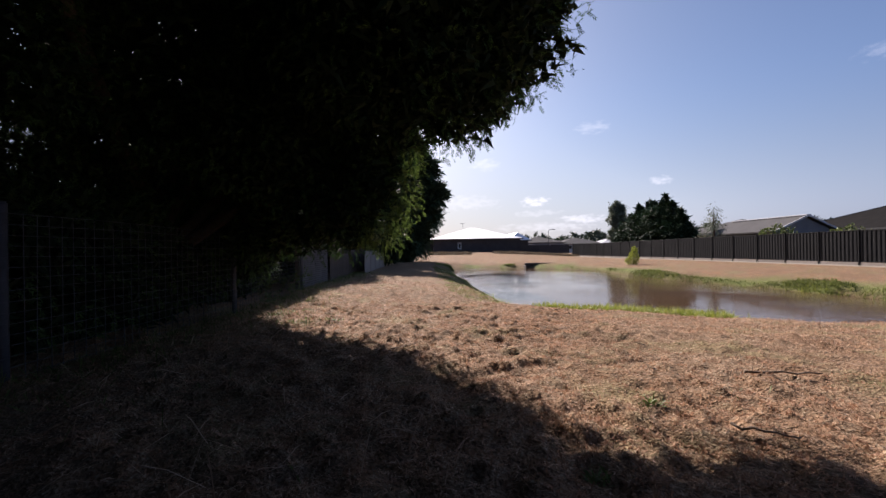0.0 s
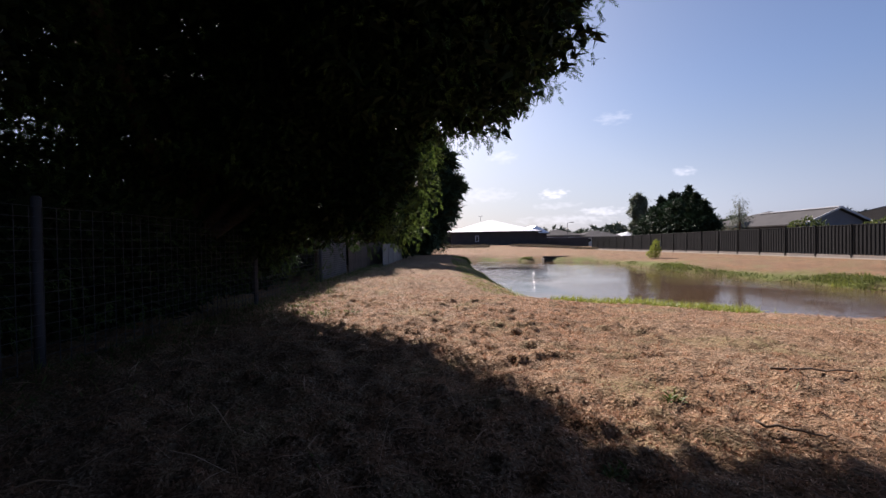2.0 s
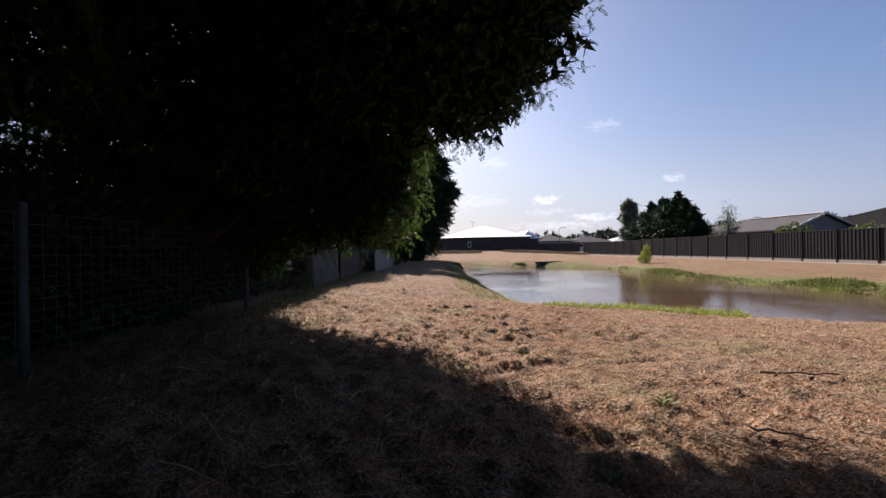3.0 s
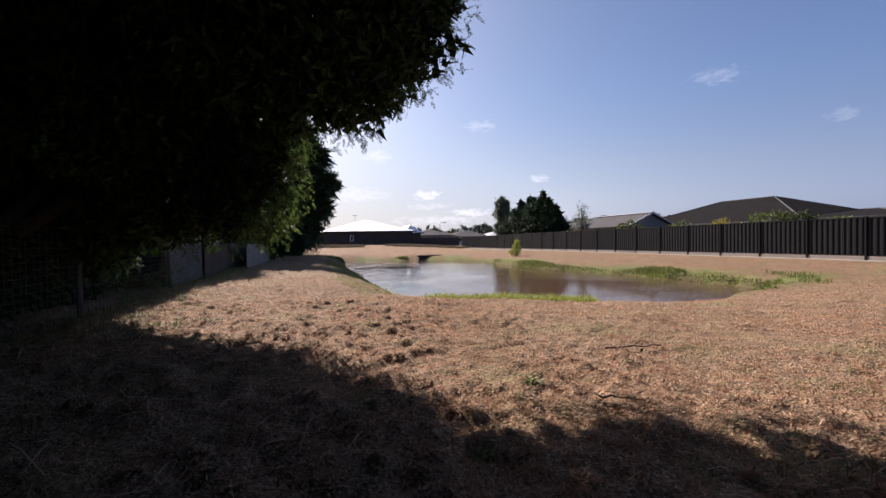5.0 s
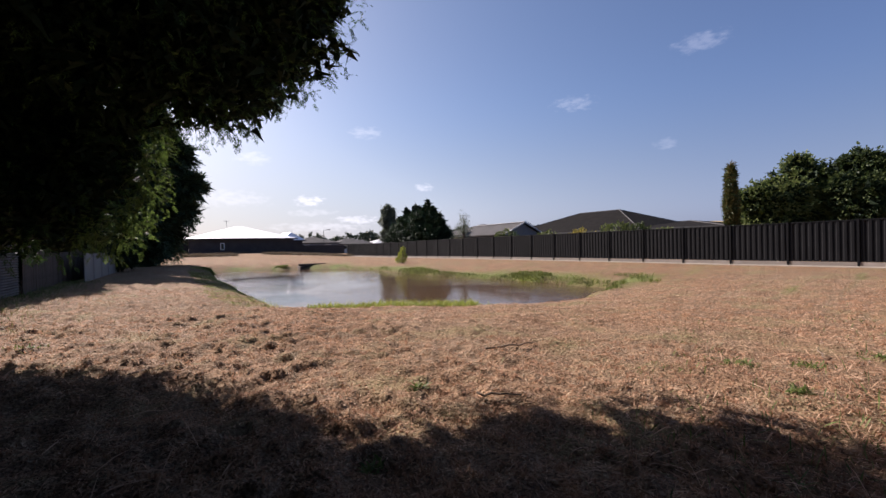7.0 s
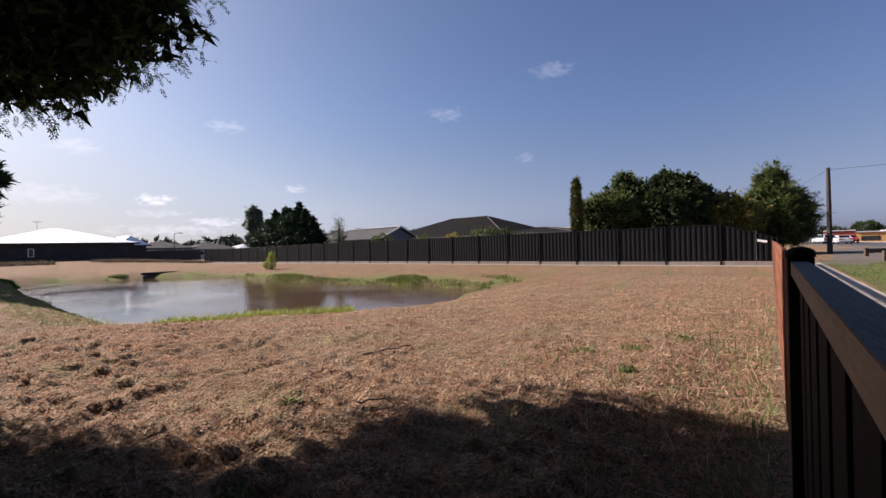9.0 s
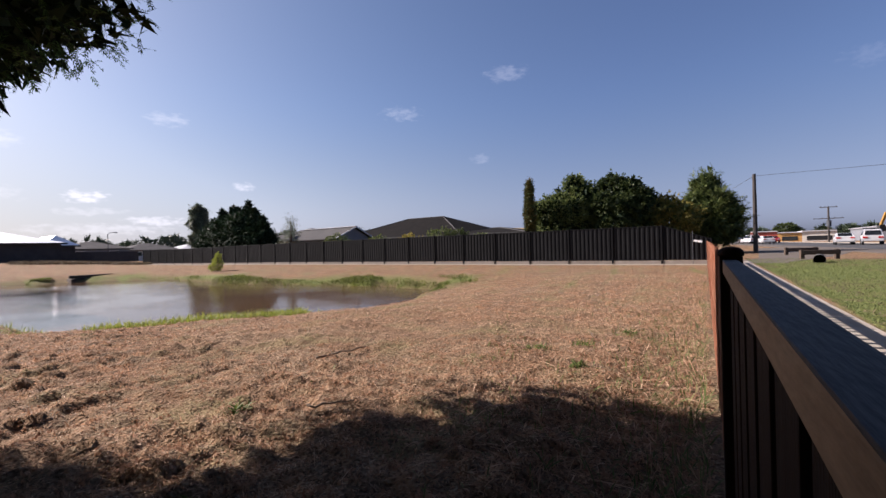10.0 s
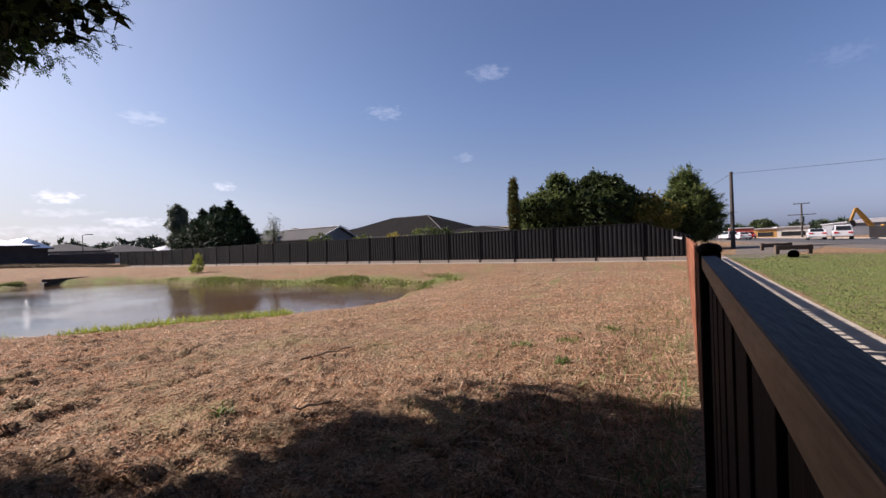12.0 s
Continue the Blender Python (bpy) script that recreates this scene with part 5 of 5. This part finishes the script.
bm_box(bm, -1.6, -1.2, 0.9, 1.2, 1.2, 1.8, 0.1)
part("house", bm, YELLOW, digger)
bm = bmesh.new()
bm_box(bm, 0.1, 0.25, 1.8, 1.2, 1.15, 2.6, 0.1)
part("cab", bm, GLASS, digger, "dark glazed cab")
for s in (-1, 1):
    bm = bmesh.new()
    bm_box(bm, -1.7, s * 1.0 - 0.3, 0.0, 1.7, s * 1.0 + 0.3, 0.85, 0.25)
    part("track", bm, RUBBER, digger)
bm = bmesh.new()
bm_poly(bm, [(0.8, 1.5), (1.1, 1.1), (2.6, 0.9), (4.0, 2.9), (4.75, 4.3), (4.45, 4.45), (3.5, 3.2), (2.3, 1.4)], -0.35, 0.05)
part("boom", bm, YELLOW, digger)
bm = bmesh.new()
bm_poly(bm, [(4.4, 4.5), (4.75, 4.4), (5.35, 2.6), (5.1, 2.5)], -0.3, 0.0)
part("stick", bm, YELLOW, digger)
bm = bmesh.new()
bm_poly(bm, [(5.0, 2.6), (5.5, 2.5), (5.6, 1.9), (5.0, 1.6), (4.7, 2.0)], -0.55, 0.25)
part("bucket", bm, RUBBER, digger)

shop = thing("shop_building", pose(128, -3.0, 0), "low red and orange shop with a pale roof", "shop")
for y0, y1, z1, m in ((0, -5.0, 2.5, SIGN_RED), (-5.0, -9.5, 2.1, SIGN_ORANGE), (-9.5, -15.5, 2.3, WALL_CREAM)):
    bm = bmesh.new()
    bm_box(bm, 0, y1, -0.3, 10, y0, z1)
    part("wall", bm, m, shop)
    bm = bmesh.new()
    bm_box(bm, -0.3, y1, z1, 10.3, y0 - 0.02, z1 + 0.22)
    part("roof", bm, ROOF_LIGHT, shop)
    bm = bmesh.new()
    bm_box(bm, -0.05, y1 + 0.8, 0.3, -0.01, y0 - 0.8, 1.3)
    part("window", bm, GLASS, shop)
shop = thing("warehouse", pose(118, -26.0, 0), "pale long warehouse with a low roof", "shop")
bm = bmesh.new()
bm_box(bm, 0, -9, -0.3, 12, 5, 2.6)
part("wall", bm, WALL_GREY, shop)
bm = bmesh.new()
bm_poly(bm, [(-9.3, 2.6), (-2, 3.4), (5.3, 2.6), (5.3, 2.5), (-9.3, 2.5)], -12.3, 0.3)
part("roof", bm, ROOF_LIGHT, shop, at=pose(0, 0, 0, 0, 0, 90))

# ---------------------------------------------------------------- distance
hill_n = 40
hv, hf = [], []
for i in range(hill_n + 1):
    a = radians(-48 - 30 * i / hill_n)
    for j, d in enumerate((500, 560, 640, 760)):
        rise = (0, 0.45, 0.85, 1.0)[j] * 32 * math.sin(math.pi * i / hill_n) ** 0.6
        hv.append((-math.sin(a) * d, math.cos(a) * d, rise - 0.5))
for i in range(hill_n):
    for j in range(3):
        k = i * 4 + j
        hf.append((k, k + 4, k + 5, k + 1))
tagged(new("far_hill", array_mesh("far_hill", np.array(hv), np.array(hf), HILL, True)), "distant hill of pale dry grass", "hill", kind="structure")


def woods(name, yaw0, yaw1, dist, n, low, high, seed):
    """A far line of trees as one mass of leaf clumps."""
    rng = np.random.RandomState(seed)
    p, w = [], []
    for k in range(n):
        a = radians(rng.uniform(yaw0, yaw1))
        d = dist * rng.uniform(0.9, 1.15)
        h = rng.uniform(low, high)
        r = h * rng.uniform(0.35, 0.6)
        c = np.array([-math.sin(a) * d, math.cos(a) * d, h - r * 0.6])
        q = rng.normal(0, 1, (84, 3))
        q /= np.linalg.norm(q, axis=1)[:, None]
        q[:, 2] *= 0.75
        p.append(c + q * r * rng.uniform(0.6, 1.05, (84, 1)))
        q2 = p[-1].copy()
        q2[:, 2] = rng.uniform(0, h * 0.6, 84)
        p.append(q2)
        w.append(q)
        w.append(q)
    p, w = np.concatenate(p), np.concatenate(w)
    v, f = sprays(p, w + rng.normal(0, 0.5, p.shape), dist * 0.0085 * rng.uniform(0.6, 1.2, len(p)), "clump", rng)
    tagged(new(name, array_mesh(name, v, f, LEAF_FAR)), "distant dark line of trees", "trees", kind="stuff")


woods("far_woods", -12, -24, 175, 18, 3.5, 7.2, 61)
woods("far_woods", -34, -47, 110, 12, 4.5, 6.3, 62)
woods("far_woods", -89, -112, 190, 40, 2.2, 4.2, 63)
woods("far_woods", -24, -60, 260, 18, 3.0, 5.0, 64)
woods("far_woods", 10, 80, 150, 30, 5.0, 9.0, 65)
woods("far_woods", -112, -200, 200, 26, 4.0, 8.0, 66)
woods("far_woods", 80, 160, 180, 18, 4.0, 8.0, 67)
tree("street_tree", (150, -11.2, 0), [(150, -11.2, 3.4, 2.0, 2.2, 1.2), (150, -10.2, 2.9, 1.5, 1.6, 0.9), (150, -12.4, 2.8, 1.5, 1.6, 0.9)], 1200, 0.7, "broad", LEAF_DARK, "distant dark spreading street tree", 70, 0.2, 0.2)

# ---------------------------------------------------------------- grass, straw and small litter


def blades(name, x, y, mat, label, length, width, lie, seed, clump=0.0, kind="stuff"):
    """Blades at x, y as narrow bent strips; lie: 0 upright, 1 flat on the ground."""
    rng = np.random.RandomState(seed)
    n = len(x)
    z = height(x, y)
    a = rng.uniform(0, 2 * np.pi, n)
    up = np.clip((1 - lie) + rng.normal(0, 0.22, n), 0.03, 1.0)
    flat = np.sqrt(1 - np.minimum(up, 1) ** 2)
    ln = length * rng.uniform(0.5, 1.4, n)
    way = np.stack([np.cos(a) * flat, np.sin(a) * flat, up], -1)
    side = np.stack([-np.sin(a), np.cos(a), rng.normal(0, 0.4, n)], -1) * (width * rng.uniform(0.6, 1.4, n))[:, None]
    root = np.stack([x, y, z + rng.uniform(-0.005, 0.012, n)], -1)
    mid = root + way * (ln * 0.55)[:, None]
    tip = root + way * ln[:, None] - np.stack([0 * ln, 0 * ln, 0.25 * ln * flat], -1) * 0.6
    tip[:, 2] = np.maximum(tip[:, 2], root[:, 2] + 0.004)
    v = np.stack([root - side * 0.6, root + side * 0.6, mid + side, mid - side, tip], 1).reshape(-1, 3)
    b = (np.arange(n) * 5)[:, None]
    f = np.concatenate([b + [0, 1, 2], b + [0, 2, 3], b + [3, 2, 4]], 0)
    return tagged(new(name, array_mesh(name, v, f, mat)), label, "grass", kind=kind)


def scatter(n, seed, near, far, yaw0=52.0, yaw1=-106.0, power=0.5):
    """Spots in the stretch of ground that lies between two distances from the corner of the lot, denser close by."""
    rng = np.random.RandomState(seed)
    d = near + (far - near) * rng.uniform(0, 1, n) ** (1 / (2 * power + 1e-6) if power < 0.5 else 1.0)
    a = np.radians(rng.uniform(yaw1, yaw0, n))
    return -np.sin(a) * d, np.cos(a) * d, rng


def lot(x, y, shore=0.25):
    return (x > -3.9) & (x < 22.5) & (y > fence_line(x) + 0.08) & (pond_distance(x, y) > shore)


x, y, rng = scatter(68000, 101, 0.7, 7.5)
k = lot(x, y)
blades("cut_straw", x[k], y[k], STRAW, "loose pale cut straw lying on mown ground", 0.034, 0.0024, 0.86, 1)
x, y, rng = scatter(44000, 102, 0.7, 8.0)
k = lot(x, y)
blades("thatch", x[k], y[k], STRAW_DARK, "short brown stubble of mown dry grass", 0.022, 0.0034, 0.5, 2)
x, y, rng = scatter(72000, 103, 7.0, 17.0)
k = lot(x, y)
blades("cut_straw", x[k], y[k], STRAW, "loose pale cut straw lying on mown ground", 0.06, 0.0038, 0.75, 3)
x, y, rng = scatter(42000, 104, 7.0, 17.0)
k = lot(x, y) & (value_noise(x, y, 3.7) > 0.0)
blades("thatch", x[k], y[k], STRAW_DARK, "short brown stubble of mown dry grass", 0.06, 0.005, 0.4, 4)
# raised clods of cut grass
rng = np.random.RandomState(105)
cx, cy, _ = scatter(8200, 105, 1.0, 17.0, 50, -85)
k = lot(cx, cy) & ((cx - 0.12 * cy < 2.2) | (rng.uniform(0, 1, 8200) < 0.3))
cx, cy = cx[k], cy[k]
rep = np.repeat(np.arange(len(cx)), 13)
ox, oy = rng.normal(0, 0.030, len(rep)), rng.normal(0, 0.024, len(rep))
blades("grass_clods", cx[rep] + ox, cy[rep] + oy, STRAW_DARK, "clods of raked brown cut grass", 0.030, 0.005, 0.45, 5)
# long stalks near the timber fence
rng = np.random.RandomState(106)
sx, sy = rng.uniform(2.0, 9.0, 1000), rng.exponential(1.0, 1000)
sy = sy + fence_line(sx) + 0.15
blades("dry_stalks", sx, sy, STRAW, "long pale flattened dry stalks by the fence", 0.2, 0.003, 0.95, 6)
sx, sy = 1.2 + rng.exponential(3.2, 1500), rng.exponential(0.35, 1500)
sy = sy + fence_line(sx) + 0.1
blades("fence_grass", sx, sy, BLADE_VERGE, "uncut green grass along the timber fence", 0.12, 0.0035, 0.3, 7)
sx, sy = 1.4 + rng.exponential(3.0, 1200), rng.exponential(0.5, 1200)
sy = sy + fence_line(sx) + 0.1
blades("fence_straw", sx, sy, STRAW, "standing pale dry grass along the timber fence", 0.10, 0.003, 0.4, 20)
sx, sy = rng.uniform(2.4, 10.0, 1500), rng.uniform(0.2, 3.4, 1500)
k = value_noise(sx, sy, 1.5) > 0.14
blades("green_tufts", sx[k], sy[k], WEED, "sparse green shoots in the straw", 0.08, 0.004, 0.4, 8)
# stalks and rough grass at the foot of the wire fence
sx, sy = -3.95 + rng.exponential(0.5, 5200), rng.uniform(0.5, 24.0, 5200)
blades("fence_grass", sx, sy, WEED, "rough grass at the foot of the wire fence", 0.16, 0.0035, 0.35, 9)
sx, sy = rng.uniform(-3.8, 0.2, 700), rng.uniform(0.8, 6.0, 700)
blades("dry_stalks", sx, sy, STRAW, "long pale dry stalks in the shade", 0.30, 0.003, 0.75, 10)
# single green weeds
for i, (wx, wy, r) in enumerate(((1.71, 3.16, 0.07), (-2.3, 7.4, 0.35), (-2.9, 8.6, 0.3), (4.6, 1.9, 0.12), (5.0, 1.5, 0.12), (4.1, 1.3, 0.1), (-1.7, 7.6, 0.14), (5.9, 1.2, 0.15), (0.9, 2.2, 0.05))):
    q = np.random.RandomState(200 + i)
    nn = int(40 + 280 * r)
    blades("weed", wx + q.normal(0, r * 0.6, nn), wy + q.normal(0, r * 0.5, nn), WEED, "small green weed in the mown straw", 0.07 + 0.1 * r, 0.006, 0.5, 210 + i)

# bright green grass at the water's edge
rng = np.random.RandomState(110)
sx, sy = rng.uniform(2.0, 15.8, 260000), rng.uniform(8.0, 16.0, 260000)
d = pond_distance(sx, sy)
tuft = smooth_step(-0.12, 0.2, value_noise(sx, sy, 0.55) * 0.5 - 0.12 + 0.45 * (1 - smooth_step(6.0, 7.0, sx)) * smooth_step(2.6, 3.6, sx) - 0.05 * smooth_step(13.2, 14.5, sx))
belt = smooth_step(3.4, 4.6, sx) * (1 - smooth_step(6.6, 7.4, sx))
k = (d > -0.25 - 0.2 * belt) & (d < 0.12 + (0.5 + 0.7 * belt) * tuft) & (rng.uniform(0, 1, 260000) < tuft * 0.9)
blades("shore_grass", sx[k], sy[k], BLADE_GREEN, "lush bright green grass at the pond's edge", 0.21, 0.0055, 0.3, 11)
sx, sy = rng.uniform(12.5, 18.0, 160000), rng.uniform(8.5, 42, 160000)
d = pond_distance(sx, sy)
k = (d > -0.1) & (d < 0.3 + 1.6 * np.maximum(value_noise(sx, sy, 0.4) - 0.02, 0)) & (rng.uniform(0, 1, 160000) < 0.1 + 1.5 * np.maximum(value_noise(sx, sy, 0.4), 0) + 0.5 * (sy < 13))
blades("bank_grass", sx[k], sy[k], BANK_BLADE, "olive green grass along the far bank", 0.13, 0.014, 0.3, 12)
sx, sy = rng.uniform(13.0, 18.5, 60000), rng.uniform(8.6, 17.0, 60000)
d = pond_distance(sx, sy)
k = (d > -0.1) & (d < 1.0 + 1.0 * (1 - smooth_step(11.0, 12.5, sy))) & (value_noise(sx, sy, 0.9) + 0.2 - 0.15 * d > rng.uniform(0, 0.7, 60000)) & (sx - 13 > 0.25 * (10.5 - sy))
blades("bank_grass", sx[k], sy[k], BANK_BLADE, "rank green grass round the end of the pond", 0.17, 0.010, 0.2, 17)
sx, sy = rng.uniform(0.0, 16.0, 90000), rng.uniform(38, 47, 90000)
d = pond_distance(sx, sy)
k = (d > -0.1) & (d < 0.8) & (value_noise(sx, sy, 0.5) > 0.0) & (np.hypot(sx - 10.8, sy - 40.0) > 2.4)
blades("bank_grass", sx[k], sy[k], BANK_BLADE, "olive green grass along the far bank", 0.11, 0.02, 0.3, 13)
sx, sy = rng.uniform(-1.5, 3.2, 60000), rng.uniform(12.5, 42, 60000)
d = pond_distance(sx, sy)
k = (d > -0.1) & (d < 1.6)
blades("bank_grass", sx[k], sy[k], BLADE_LAWN, "short yellow-green grass on the steep bank", 0.05, 0.006, 0.3, 14)
# lawn of the verge
rng = np.random.RandomState(115)
sx, sy = rng.uniform(3.0, 30.0, 58000), -1.85 - rng.uniform(0, 1, 58000) ** 1.3 * 8
sy = sy + fence_line(sx)
k = (sy > road_y(sx, 7.3)) & (np.abs(np.arctan2(sx, sy)) < 2.0)
dry_spot = value_noise(sx, sy, 0.7) + 0.8 * value_noise(sx, sy, 2.6) > 0.14
blades("verge_straw", sx[k & dry_spot], sy[k & dry_spot], SCRUB, "thin dry patches in the verge lawn", 0.04, 0.006, 0.6, 18)
k = k & ~dry_spot
blades("verge_lawn", sx[k], sy[k], BLADE_VERGE, "sunny green and straw verge lawn", 0.04, 0.0065, 0.45, 15)
# rough dry grass on the far field
rng = np.random.RandomState(116)
sx, sy = rng.uniform(-8, 24, 42000), rng.uniform(64, 77, 42000)
k = value_noise(sx, sy, 0.3) > 0.0
blades("field_grass", sx[k], sy[k], SCRUB, "rough brown grass below the far house", 0.4, 0.03, 0.3, 16)

# sticks lying on the ground


def stick(x, y, yaw, length, r, label, seed):
    rr = random.Random(seed)
    bm = bmesh.new()
    pts = [((s - 0.5) * length, rr.uniform(-0.02, 0.02), 0.02 + rr.uniform(0, 0.02)) for s in np.linspace(0, 1, 7)]
    bm_tube(bm, pts, [r * (1 - 0.5 * i / 6) for i in range(7)], 6)
    ob = new("stick", mesh_of("stick", bm, TWIG, True))
    ob.matrix_basis = pose(x, y, float(height(x, y)) + 0.02, 0, 0, yaw)
    tagged(ob, label, "stick", "fallen sticks")


stick(3.28, 3.76, -8, 0.68, 0.013, "thin dark fallen stick on mown straw", 1)
stick(2.1, 2.55, -35, 0.35, 0.010, "short brown fallen stick in the straw", 2)
stick(-0.3, 5.35, 40, 0.4, 0.012, "pale bent fallen twig in the straw", 3)
stick(5.6, 1.6, 20, 0.5, 0.007, "thin pale dry stem on the straw", 4)
